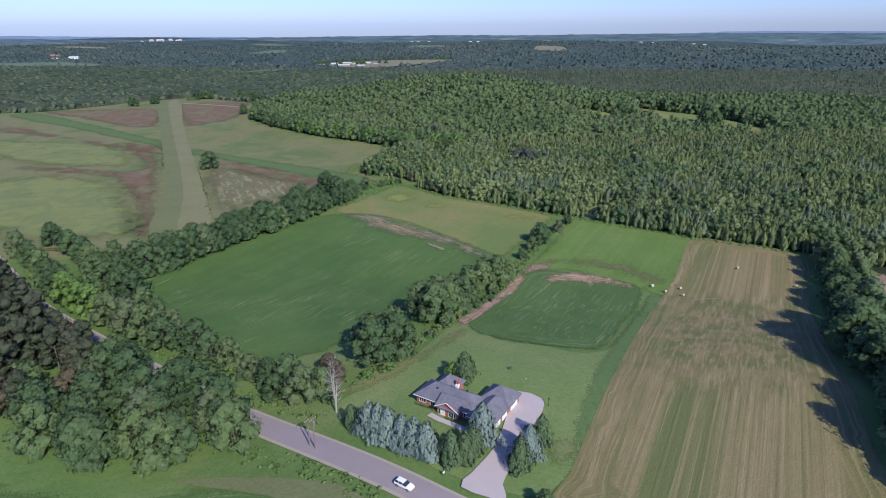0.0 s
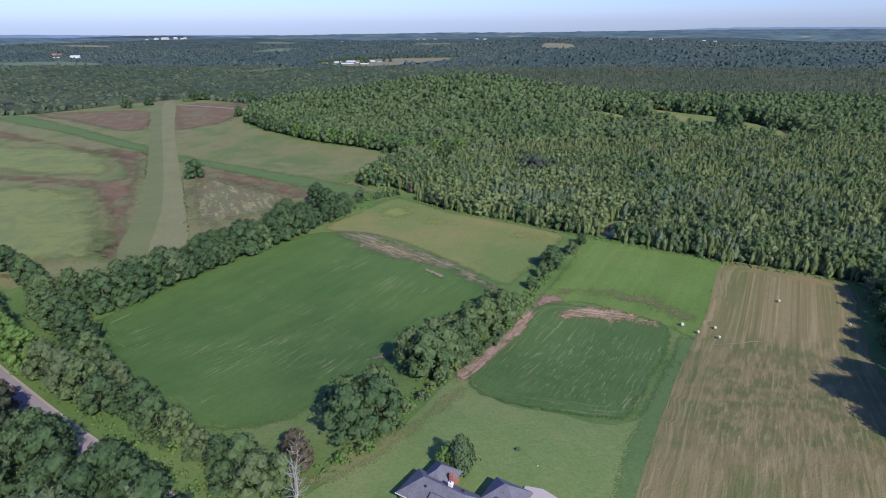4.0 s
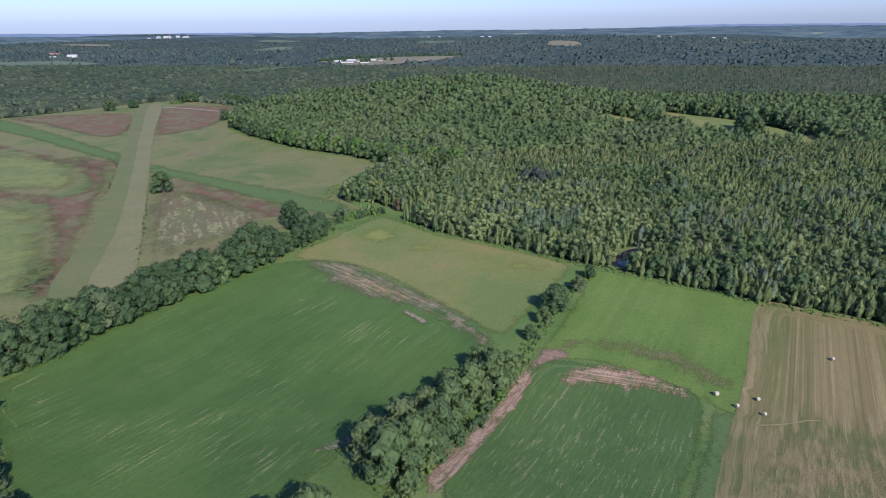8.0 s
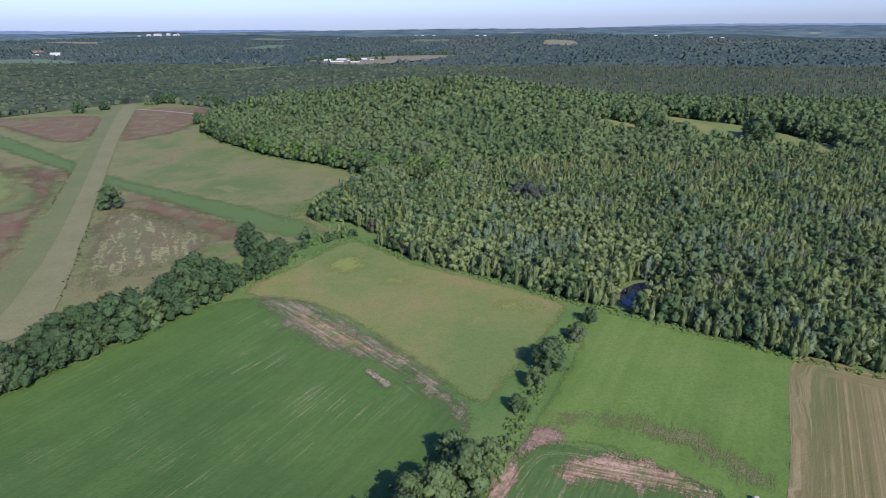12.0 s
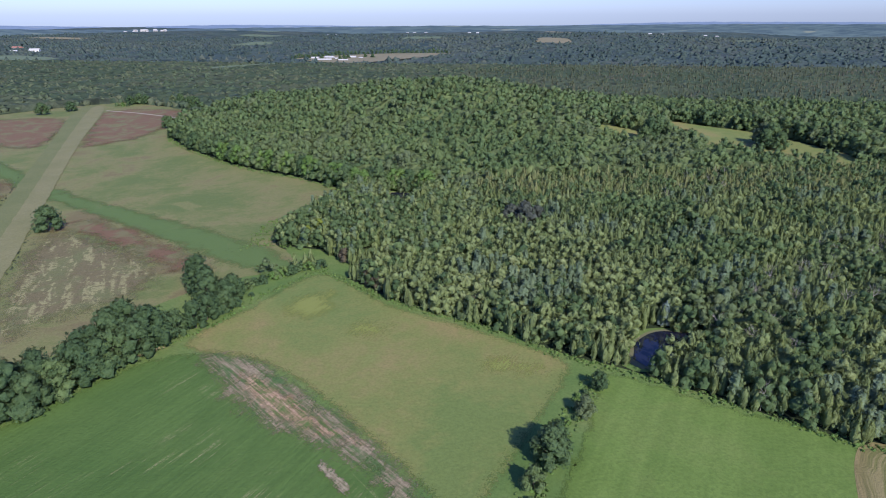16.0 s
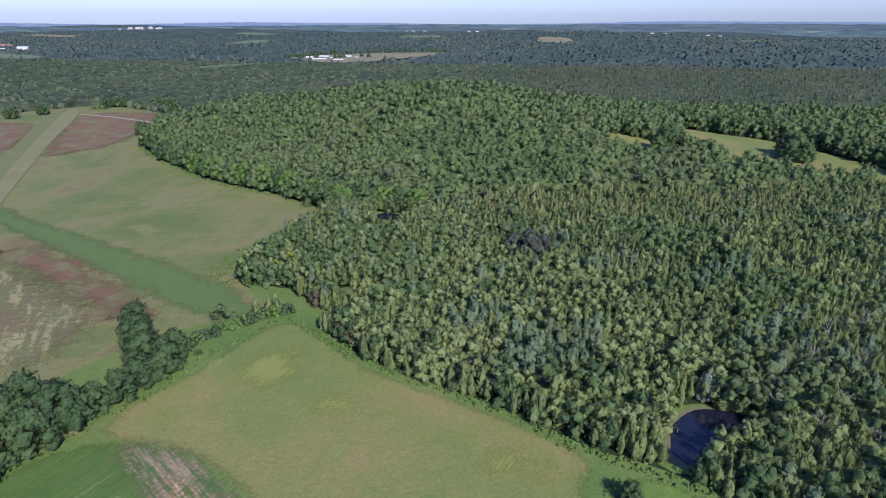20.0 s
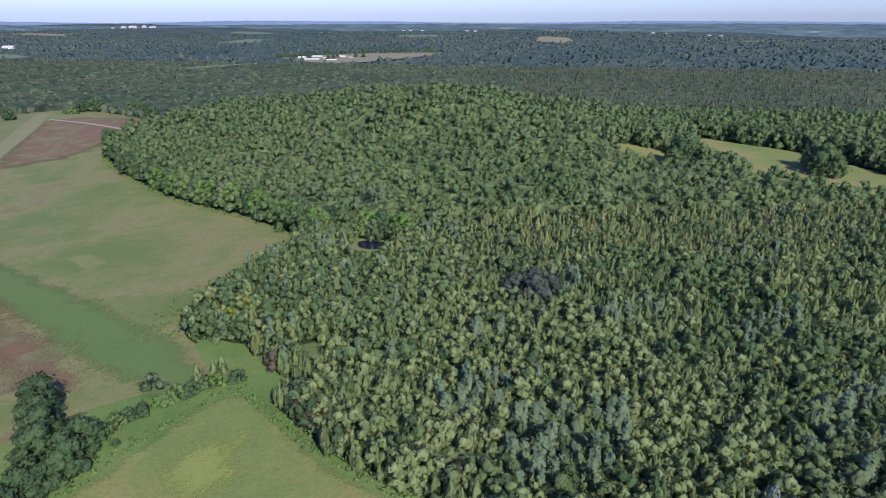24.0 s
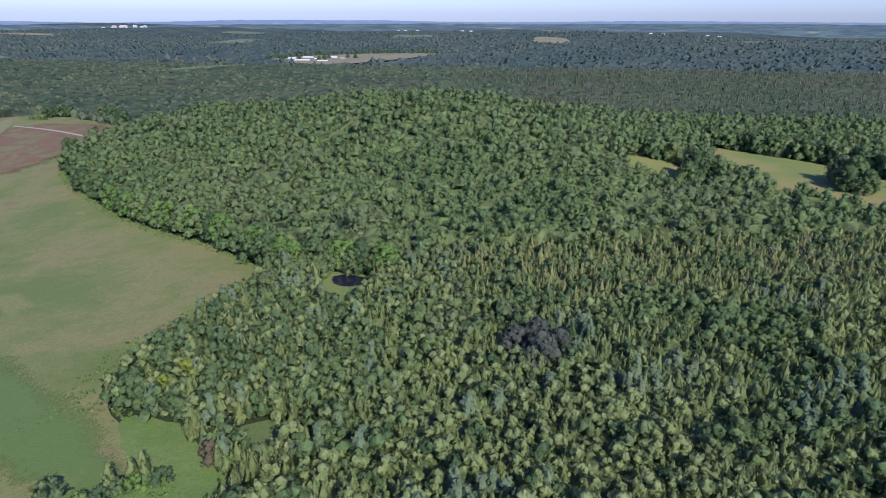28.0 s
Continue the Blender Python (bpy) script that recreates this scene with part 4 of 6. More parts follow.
SPRUCES = [tree_kind("blue_spruce", cone_crown(150 + k, 9.0, 3.8, 950, 0.42, 0.75, 0.03, 0.25, 0.12), limbs(k + 50, 8, 0.16, 0.5, 2), M_SPRUCE, M_BARK) for k in range(3)]
FIRS = [tree_kind("spruce", cone_crown(160 + k, 9.0, 3.4, 950, 0.38, 0.7, 0.03, 0.25, 0.2), limbs(k + 55, 8, 0.16, 0.5, 2), M_FIR, M_BARK) for k in range(2)]
CEDARS = [tree_kind("cedar", flame_crown(170 + k, 9.5, 2.7, 260, 0.34, 8, 11, 1 + k), limbs(k + 60, 8, 0.15, 0.6, 2), (M_CEDAR, M_WILLOW, M_CEDAR)[k], M_BARK) for k in range(3)]
OLIVES = [tree_kind("pine", broad_crown(190 + k, 15, 4.0, 420, 0.38, 0.05, 16), limbs(k + 75, 13, 0.25, 2.4, 8), M_OLIVE, M_BARK) for k in range(2)]
PINES = [tree_kind("pine", tiered_crown(180 + k, 13, 4.2, 8, 7, 0.62, 5), limbs(k + 65, 12, 0.25, 2.6, 8), M_PINE, M_BARK) for k in range(2)]


def bare_twigs(seed, tall):
    """A dead crown: forked grey branches with fine twigs."""
    rng = np.random.default_rng(seed)
    parts = [limbs(seed, tall, tall * 0.018, tall * 0.26, 9)]
    for k in range(46):
        a, r = rng.uniform(0, 2 * math.pi), tall * rng.uniform(0.05, 0.24)
        z = tall * rng.uniform(0.45, 0.95)
        b = np.array([math.cos(a) * r, math.sin(a) * r, z])
        w = np.array([math.cos(a), math.sin(a), rng.uniform(0.3, 1.2)]) * tall * 0.11
        s = np.cross(w, (0, 0, 1))
        s = s / np.linalg.norm(s) * 0.045
        parts.append((np.array([b - s, b + s, b + w + s * 0.3, b + w - s * 0.3]), np.array([(0, 1, 2, 3)]), np.repeat((w / np.linalg.norm(w))[None], 4, 0)))
    return gather(parts)


def snag_kind(seed, tall):
    v, f, n = bare_twigs(seed, tall)
    tv, tf, tn = limbs(seed + 3, tall * 0.9, tall * 0.02, tall * 0.2, 4)
    return "dead_tree", array_mesh("crown", v, f, M_GREY_BARK, np.zeros(len(v))), array_mesh("trunk", tv, tf, M_GREY_BARK)


SNAGS = [snag_kind(200 + k, 11) for k in range(3)]
rnd = random.Random(12)


def put(kinds, x, y, size, label, group="", stretch=1.0):
    return plant(rnd.choice(kinds), x, y, size * rnd.uniform(0.92, 1.08), rnd.uniform(0, 6.28), label, group, stretch)


def row(kinds, line, gap, size, label, group, jitter=2.0):
    """Trees along a line, unevenly spaced."""
    for q in spline(line, gap):
        put(kinds, q[0] + rnd.uniform(-1, 1) * jitter, q[1] + rnd.uniform(-1, 1) * jitter, size * rnd.uniform(0.75, 1.15), label, group)


def sized(seed, n, low, high):
    return np.random.default_rng(seed).uniform(low, high, n)


# ---- hedgerows ----
WEST_HEDGE = [(-166, 234), (-159, 255), (-150, 278), (-140, 300), (-129, 323), (-121, 343)]
DARKS = [BROADS[2], BROADS[4], BROADS[2], BROADS[4], BROADS[0]]
row(DARKS, WEST_HEDGE, 5.2, 1.1, "dark broad-leaved tree in a dense field hedgerow", "west hedgerow", 2.5)
row(DARKS, [(q[0] - 8, q[1] + 4) for q in WEST_HEDGE], 6, 1.05, "dark broad-leaved tree in a dense field hedgerow", "west hedgerow", 2.5)
row(DARKS, [(-121, 350), (-115, 364), (-111, 378)], 4.6, 0.85, "dark broad-leaved tree in a dense field hedgerow", "west hedgerow", 2)
for x, y, s in ((-135, 396, 0.92), (-130, 389, 0.98), (-124, 383, 0.95), (-119, 376, 0.95), (-113, 384, 0.8)):
    put(BROADS[2:], x, y, s, "tall dark tree at the end of the hedgerow", "west hedgerow")
row(SHRUBS, [(-114, 390), (-110, 398), (-104, 406), (-97, 414), (-89, 420)], 2.3, 0.9, "leafy shrub on the field boundary", "hedge shrubs", 1.2)
row(SHRUBS, [(-168, 246), (-158, 272), (-150, 292), (-138, 318), (-129, 340), (-118, 362), (-106, 386)], 7, 0.45, "low weedy shrub at the field edge", "hedge shrubs", 1.0)
# the middle hedge, from the road up to the pond
for x, y, s in ((-42, 159, 1.12), (-36, 165, 1.05), (-46, 168, 1.0), (-39, 174, 0.95), (-28, 196, 1.12), (-34, 202, 1.0), (-24, 204, 1.05), (-29, 212, 1.0), (-21, 215, 0.9), (-19, 226, 1.05), (-25, 224, 0.85), (-14, 237, 1.1), (-20, 235, 0.95), (-9, 247, 0.95), (-13, 254, 0.75), (-4, 254, 0.62)):
    put(BROADS[2:] if y < 175 else [BROADS[0], BROADS[1], BROADS[3]], x, y, s, "full round broad-leaved tree in the hedge between the fields", "middle hedge trees")
row(SHRUBS, [(0, 262), (4, 280), (8, 295), (13, 312), (19, 327), (25, 341)], 4.5, 0.38, "low weedy shrub in the hedge between the fields", "hedge shrubs", 1.4)
row(SHRUBS, [(-40, 148), (-30, 172), (-19, 206), (-12, 224), (-2, 256)], 4.2, 0.75, "leafy shrub in the hedge between the fields", "hedge shrubs", 1.6)
for x, y, s in ((11, 303, 0.92), (13, 309, 0.66), (7, 293, 0.5), (21.5, 324.5, 0.5), (27, 339, 0.48), (2, 280, 0.42)):
    put(BROADS, x, y, s, "bushy green tree in the hedge between the fields", "middle hedge trees")
# trees along the road
for x, y, s in ((-58, 139, 0.85), (-63, 145, 0.85), (-71, 148, 0.65), (-66, 140, 0.55), (-79, 152, 0.55), (-88, 157, 0.72), (-96, 161, 0.85), (-104, 166, 0.8), (-52, 141, 0.7)):
    put(BROADS, x, y, s, "broad-leaved tree on the road verge", "roadside trees")
for x, y, s in ((-116, 166, 0.86), (-125, 170, 0.99), (-135, 176, 1.03), (-146, 181, 1.03), (-156, 186, 1.03), (-166, 192, 1.03), (-176, 198, 1.03), (-188, 207, 0.99), (-200, 217, 0.99), (-213, 228, 0.95), (-228, 239, 0.95), (-246, 252, 0.95),
                (-110, 174, 0.5), (-121, 180, 0.62), (-131, 187, 0.75), (-141, 194, 0.88), (-151, 203, 1.03), (-161, 210, 1.03), (-172, 216, 0.99), (-183, 224, 0.95), (-176, 230, 0.90), (-194, 236, 0.95), (-190, 247, 0.90), (-207, 248, 0.95), (-222, 258, 0.95), (-240, 268, 0.95)):
    put(LIMES if -182 < x < -150 and y < 200 else BROADS, x, y, s, "tall broad-leaved tree above the road", "roadside trees")
row(SHRUBS, [(-50, 136), (-68, 143), (-90, 154), (-112, 166), (-135, 178)], 5, 0.7, "leafy shrub on the road verge", "hedge shrubs", 1.5)
put([PURPLE], -50, 147, 0.85, "thinning brown-leaved tree beside the lawn")
put([PURPLE], -54, 153, 0.7, "thinning brown-leaved tree beside the lawn")
for x, y, s in ((-45.5, 132.5, 1.0), (-48, 139, 0.95), (-50, 146, 0.85)):
    put(SNAGS, x, y, s, "bare dead grey tree beside the road", "dead trees by the road")
# the grove south of the road
GROVE = [(-68, 129), (-64, 118), (-78, 106), (-101, 107), (-135, 118), (-190, 140), (-260, 190), (-245, 229), (-190, 191), (-140, 161), (-98, 140), (-72, 131)]
gx1, gy1 = scatter(31, -260, -60, 100, 230, 8.2, lambda x, y: inside(GROVE, x, y))
west = gx1 < -150
tagged(forest("grove_trees", [broad_crown(190 + k, 15, 4.2, 160, 0.5, 0.05, 10, 3, 6) for k in range(3)], gx1[west], gy1[west], sized(73, west.sum(), 0.95, 1.15), M_OLIVE, "dense olive-brown trees at the back of the grove"), category="trees")
for x, y in zip(gx1[~west], gy1[~west]):
    east = x > -118
    put([BROADS[2], BROADS[4], BROADS[0]] if east or rnd.random() < 0.2 else [*OLIVES, *OLIVES, PURPLE, BROADS[2]], x, y, 1.02 if east else 1.05, "tree in the dense mixed grove by the road", "roadside grove")
# trees along the hay field
EAST = [(143, 296), (136, 270), (128, 246), (118, 222), (110, 196), (104, 172), (99, 150), (96, 128), (90, 104)]
row(BROADS, [(q[0] + 2, q[1]) for q in EAST if q[1] < 200], 7, 1.15, "tall broad-leaved tree shading the edge of the hay field", "east tree line", 2.0)
row(BROADS, [(q[0] + 4, q[1]) for q in EAST], 7, 0.95, "broad-leaved tree shading the edge of the hay field", "east tree line", 2.5)
p = spline([(q[0] + 13, q[1] + 2) for q in EAST], 8)
east_back = [broad_crown(105 + k, 13.5, 5.3, 300, 0.42, 0.04, 14, 3, 6) for k in range(3)]
tagged(forest("east_trees", east_back, p[:, 0], p[:, 1], sized(74, len(p), 0.85, 1.1), M_BROAD, "broad-leaved trees behind the tree line of the hay field"), category="trees")
put(SNAGS, 138, 284, 1.0, "bare grey tree in the tree line")
put(BROADS, 9, 102, 0.4, "small leafy tree beside the road")
# single trees in the pasture
put([BROADS[2]], -248, 449, 1.15, "single dense round tree in the open pasture", stretch=0.85)
put([BROADS[4]], -553, 816, 1.2, "single tree at the head of the mown strip", stretch=0.8)
put([BROADS[2]], -540, 846, 1.0, "single tree at the head of the mown strip", stretch=0.8)
for x, y, s in ((-505, 908, 0.9), (-497, 915, 1.0), (-486, 914, 0.9), (-446, 908, 1.0), (-430, 900, 1.1), (-414, 890, 1.0), (-400, 876, 1.1), (-390, 864, 1.2), (-352, 738, 0.9), (-358, 752, 0.7)):
    put(DARKS, x, y, s, "dark tree at the far end of the pasture", "far pasture trees")
row(SHRUBS, [(-512, 892), (-498, 896)], 6, 1.0, "low bush at the far pasture edge", "hedge shrubs")

# ---- woodland ----
thin_cedars = [flame_crown(s, 9.5, 2.6, 38, 0.54, 2, 5, 1 + s % 3) for s in range(7)]
fine_cedars = [flame_crown(s, 8.8, 3.0, 92, 0.4, 3, 5, 2 + s % 3) for s in range(9)]
willows = [broad_crown(70 + s, 9.2, 3.3, 84, 0.42, 0.0, 6, 2, 5) for s in range(6)]
broads = [broad_crown(20 + s, 13, 5.2, 102, 0.6, 0.02, 6, 2, 5) for s in range(7)]
small_broads = [broad_crown(30 + s, 13, 5.2, 60, 0.66, 0.02, 5, 2, 5) for s in range(6)]
pines = [tiered_crown(80 + s, 11.5, 3.6, 7, 6, 0.7, 3) for s in range(3)]
far_broads = [broad_crown(40 + s, 12, 5.2, 30, 0.9, 0.02, 4, 2, 5) for s in range(5)]
spikes = [flame_crown(50 + s, 11, 2.2, 6, 0.9, 2, 5) for s in range(4)]
domes = [blob((0, 0, 5.2), (4.6, 4.6, 4.2), 45 + s, 0.45, 2, 6) for s in range(5)]
clumps = [blob((0, 0, 3.0), (8, 8, 8.5), 65 + s, 0.45, 2, 5) for s in range(5)]
dead = [bare_twigs(90 + s, 10) for s in range(3)]


def drift(x, y, size, seed):
    """Smooth drifts of value about -1 to 1 over the land."""
    a, b, c = seed * 1.7, seed * 2.9, seed * 0.6
    return (np.sin(x / size + a) + np.sin(y / size * 1.13 + b) + np.sin((x + y) / size * 0.71 + c) + np.sin((x - y) / size * 1.63 + a + c)) / 2.6


def on_hill(x, y):
    return (y > 560 + 0.25 * (x + 60)) & (y > 545)


def understory(name, x0, x1, y0, y1, cell, low, high, keep, material, label, shade=None, grain=0.55):
    """The lower layer of the woods: an uneven leafy sheet between the crowns."""
    rng = np.random.default_rng(int(x1 + y1))
    gx, gy = np.meshgrid(np.arange(x0, x1, cell), np.arange(y0, y1, cell))
    shape = gx.shape
    gx = gx.ravel() + rng.uniform(-0.35, 0.35, gx.size) * cell
    gy = gy.ravel() + rng.uniform(-0.35, 0.35, gy.size) * cell
    ok = keep(gx, gy)
    for dx, dy in ((6, 0), (-6, 0), (0, 8), (0, -8)):
        ok &= wooded(gx + dx, gy + dy)
    gz = heights(gx, gy) + np.where(ok, low + (high - low) * rng.uniform(0, 1, gx.size), 0.2)
    n = np.column_stack([rng.normal(0, grain, (gx.size, 2)), np.full(gx.size, 1.0)])
    n = 2 * n / np.linalg.norm(n, axis=1, keepdims=True)
    g = np.arange(gx.size).reshape(shape)
    f = np.stack([g[:-1, :-1], g[:-1, 1:], g[1:, 1:], g[1:, :-1]], -1).reshape(-1, 4)
    f = f[ok[f].any(1)]
    used, f = np.unique(f, return_inverse=True)
    ob = new(name, array_mesh(name, np.column_stack([gx, gy, gz])[used], f.reshape(-1, 4), material, rng.uniform(0, 1, len(used)) if shade is None else np.clip(shade(gx, gy)[used] + rng.normal(0, 0.07, len(used)), 0.01, 0.99), n[used]))
    return tagged(ob, label, "woodland", kind="stuff")


understory("undergrowth", -140, 420, 290, 760, 2.4, 3.6, 6.6, lambda x, y: wooded(x, y) & ~on_hill(x, y) & (x < 75 + y * 0.75), M_UNDER, "leafy undergrowth between the cedars")
understory("undergrowth", -345, 480, 540, 960, 3.6, 6.5, 11.5, lambda x, y: wooded(x, y) & on_hill(x, y), M_UNDER, "leafy undergrowth on the wooded hill")
x, y = scatter(1, -140, 420, 290, 760, 3.35, lambda x, y: wooded(x, y) & ~on_hill(x, y) & (x < 75 + y * 0.75))
lot = np.random.default_rng(77).uniform(0, 1, len(x))
left = (x < -28 + 14 * np.sin(y / 19)) & (y > 425)
bright = (np.hypot((x + 8) / 85, (y - 405) / 62) < 1 + 0.3 * drift(x, y, 23, 1)) & ~left
grey = (x > 55) & (drift(x, y, 40, 3) > 0.25)
back = y > 520 + 0.2 * x
piny = drift(x, y, 13, 8) > 0.6
leafy = drift(x, y, 11, 4) > 0.15
near = (y < 455 + 0.12 * np.abs(x)) & (x < 165)
sort = np.select([left & (lot < 0.45), left & (lot < 0.58), left & (lot > 0.92), bright & piny & (lot < 0.55), bright & (lot < 0.4), grey & (lot < 0.06), back & (lot < 0.35), back & (lot < 0.6), piny & (lot < 0.35), leafy & (lot < 0.6), lot < 0.12, lot > 0.93, near],
                 [1, 2, 4, 4, 2, 3, 6, 1, 4, 1, 2, 5, 7], 0)
for k, (name, kinds, mat, low, high, label) in enumerate((
        ("cedar_woods", thin_cedars, M_CEDAR, 0.84, 1.14, "dense yellow-green cedar woods"),
        ("mixed_woods", small_broads, M_BROAD, 0.58, 0.82, "rounded broad-leaved trees among the cedars"),
        ("willow_thicket", willows, M_WILLOW, 0.88, 1.15, "pale yellow-green thicket behind the meadow"),
        ("dead_stand", dead, M_GREY_BARK, 0.7, 1.1, "bare grey dead trees in the wet woods"),
        ("pine_groups", pines, M_PINE, 0.78, 1.0, "pale blue-green pines among the cedars"),
        ("dark_woods", willows, M_DEEP, 0.9, 1.15, "dark green small trees"),
        ("tamarack_woods", thin_cedars, M_TAMARACK, 0.9, 1.2, "brownish green tamarack woods"),
        ("cedar_woods", fine_cedars, M_CEDAR, 0.82, 1.12, "dense yellow-green cedar woods behind the fields"))):
    p = sort == k
    forest(name, kinds, x[p], y[p], sized(k + 300, p.sum(), low, high), mat, label, shade=(0.5 + 0.42 * drift(x, y, 26, k))[p])
x, y = scatter(3, -340, 480, 540, 960, 6.9, lambda x, y: wooded(x, y) & on_hill(x, y))
front = y < 690
forest("hill_woods", broads, x[front], y[front], sized(4, front.sum(), 0.74, 1.14), M_BROAD, "broad-leaved woods over a low hill", shade=(0.5 + 0.4 * drift(x, y, 33, 7))[front])
forest("hill_woods", far_broads, x[~front], y[~front], sized(5, (~front).sum(), 0.85, 1.3), M_BROAD, "broad-leaved woods behind the hill")
def outer(x, y):
    return wooded(x, y) & ~((y < 960) & (x > -340) & (x < 480)) & (np.abs(x) < 220 + y * 0.85)


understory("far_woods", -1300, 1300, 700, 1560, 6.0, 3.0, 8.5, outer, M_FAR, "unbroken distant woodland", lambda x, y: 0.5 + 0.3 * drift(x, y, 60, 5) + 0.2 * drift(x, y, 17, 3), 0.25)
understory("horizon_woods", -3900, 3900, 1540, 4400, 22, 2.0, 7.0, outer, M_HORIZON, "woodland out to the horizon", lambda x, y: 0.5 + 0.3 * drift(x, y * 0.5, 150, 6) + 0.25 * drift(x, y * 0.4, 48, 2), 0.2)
x, y = scatter(6, -1350, 1350, 720, 1560, 10.2, outer)
thin = x > -60 + 200 * drift(x, y, 90, 2)
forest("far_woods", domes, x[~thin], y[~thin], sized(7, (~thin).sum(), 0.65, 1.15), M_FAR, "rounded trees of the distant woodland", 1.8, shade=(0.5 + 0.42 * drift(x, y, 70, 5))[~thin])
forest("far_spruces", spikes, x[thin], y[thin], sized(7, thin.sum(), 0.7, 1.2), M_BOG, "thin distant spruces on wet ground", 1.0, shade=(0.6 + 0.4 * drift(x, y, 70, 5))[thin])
x, y = scatter(8, -3200, 3200, 1540, 3400, 24, outer)
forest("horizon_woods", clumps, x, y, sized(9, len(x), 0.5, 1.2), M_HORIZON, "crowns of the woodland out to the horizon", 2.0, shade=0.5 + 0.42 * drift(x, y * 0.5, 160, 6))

# ---- trees of their own in the woods ----
for x, y, s in ((3, 479, 1.3), (-5, 484, 1.15), (9, 487, 1.1), (2, 489, 1.15)):
    put([DUSK], x, y, s, "dusky blue-grey leafed tree standing out of the cedars", "dusky trees")
put([GOLD], -101, 456, 1.0, "yellowing tree at the edge of the woods")
put([GOLD], -105, 450, 0.8, "yellowing tree at the edge of the woods")
put(SPRUCES, 55, 385, 1.1, "pale blue spruce beyond the pond")
for x, y in ((-62, 406), (-66, 412), (-57, 402), (-52, 399), (-80, 428), (-21, 387), (-16, 384)):
    put([PURPLE], x, y, 0.75, "brownish purple bush at the meadow edge", "purple bushes")
for x, y, s in ((3, 424, 0.85), (-17, 448, 0.95), (-9, 452, 0.9), (5, 462, 0.95), (55, 466, 1.0), (68, 400, 0.95), (78, 394, 0.9), (85, 420, 1.0)):
    put(PINES, x, y, s, "pale green pine rising out of the cedars", "pines")
for x, y, s in ((84, 540, 1.0), (-41, 620, 1.2), (54, 434, 0.8), (38, 466, 0.8), (-44, 622, 1.1), (120, 430, 1.0), (140, 450, 1.0), (150, 420, 1.0), (170, 470, 1.0)):
    put(SNAGS, x, y, s, "bare grey dead tree in the wet woods", "snags")
# lime green maples along the foot of the hill
for k, q in enumerate(spline([(-232, 616), (-196, 596), (-155, 577), (-122, 556), (-100, 548), (-78, 552), (-58, 548)], 8)):
    put(LIMES if k % 3 < 2 else BROADS, q[0] + rnd.uniform(-2, 2), q[1] - 1 + rnd.uniform(-2, 2), 1.1, "bright lime green maple at the foot of the hill" if k % 3 < 2 else "broad-leaved tree at the foot of the hill", "hill foot trees")
row(BROADS, [(-322, 694), (-300, 676), (-275, 650), (-252, 632)], 8, 0.95, "broad-leaved tree at the foot of the hill", "hill foot trees", 2)
row(BROADS, [(-112, 462), (-113, 480), (-110, 500), (-104, 518), (-99, 530)], 8, 0.75, "broad-leaved tree at the edge of the pasture", "pasture edge trees", 2)
row(CEDARS, [(57, 346), (66, 342), (80, 335), (94, 330), (112, 325), (130, 318), (142, 312)], 5, 0.85, "cedar at the edge of the field", "field edge cedars", 1.6)
row(CEDARS, [(54, 350), (58, 355), (63, 360), (70, 364)], 3, 0.75, "cedar on the pond bank", "pond cedars", 1.0)
row(CEDARS, [(58, 348), (64, 354), (72, 360)], 3.5, 0.8, "cedar on the pond bank", "pond cedars", 1.5)
for x, y, s in ((104, 712, 1.35), (112, 716, 1.2), (98, 704, 1.1), (118, 708, 1.1), (205, 725, 1.5), (212, 738, 1.3), (198, 716, 1.2), (208, 712, 1.2), (202, 735, 1.3)):
    put(BROADS, x, y, s, "large tree beside the far meadow", "meadow trees")
p = spline([(146, 834), (180, 822), (216, 805), (240, 775), (262, 730), (280, 700)], 8)
tagged(forest("far_wood_edge", broads, p[:, 0], p[:, 1], sized(72, len(p), 0.9, 1.3), M_DEEP, "dark wood edge behind the far meadow"), category="trees")

# ---- weeds along the edges ----
herb = [gather([blob((0, 0, 0.35), (1.25, 1.25, 1.05), 95 + s, 0.4, 2, 6), cards(np.random.default_rng(s).uniform(-0.8, 0.8, (8, 3)) * (1, 1, 0.3) + (0, 0, 0.9), ball(8, np.random.default_rng(s)) * (1, 1, 0.4) + (0, 0, 0.6), 0.3)]) for s in range(3)]
wx, wy = [], []
wr = np.random.default_rng(55)
for line, wide, gap in (([(-86, 416), (-50, 391), (-24, 379), (-2, 369), (18, 356), (37, 349), (61, 338), (92, 322), (136, 306)], 4.5, 0.3),
                        ([(-168, 240), (-160, 262), (-148, 290), (-136, 316), (-124, 340), (-110, 362), (-104, 385), (-88, 416)], 3.5, 0.45),
                        ([(-44, 144), (-32, 172), (-20, 205), (-10, 230), (0, 262), (5, 285), (10, 302), (18, 324), (27, 345)], 6.5, 0.28),
                        ([(-50, 129), (-70, 139), (-96, 152), (-140, 176)], 4, 0.4), ([(-62, 115), (-40, 108), (-26, 100)], 6, 0.3),
                        ([(-127, 440), (-132, 460), (-128, 490), (-114, 526)], 14, 0.25), ([(-114, 545), (-155, 569), (-196, 587), (-251, 623), (-318, 685), (-345, 757)], 5, 0.35), ([(-112, 440), (-120, 455), (-121, 480), (-118, 503), (-111, 524)], 5, 0.35)):
    p = spline(line, gap)
    wx.append(p[:, 0] + wr.uniform(-0.5, 0.5, len(p)) * wide), wy.append(p[:, 1] + wr.uniform(-0.5, 0.5, len(p)) * wide)
wx, wy = np.concatenate(wx), np.concatenate(wy)
fx, fy = [], []
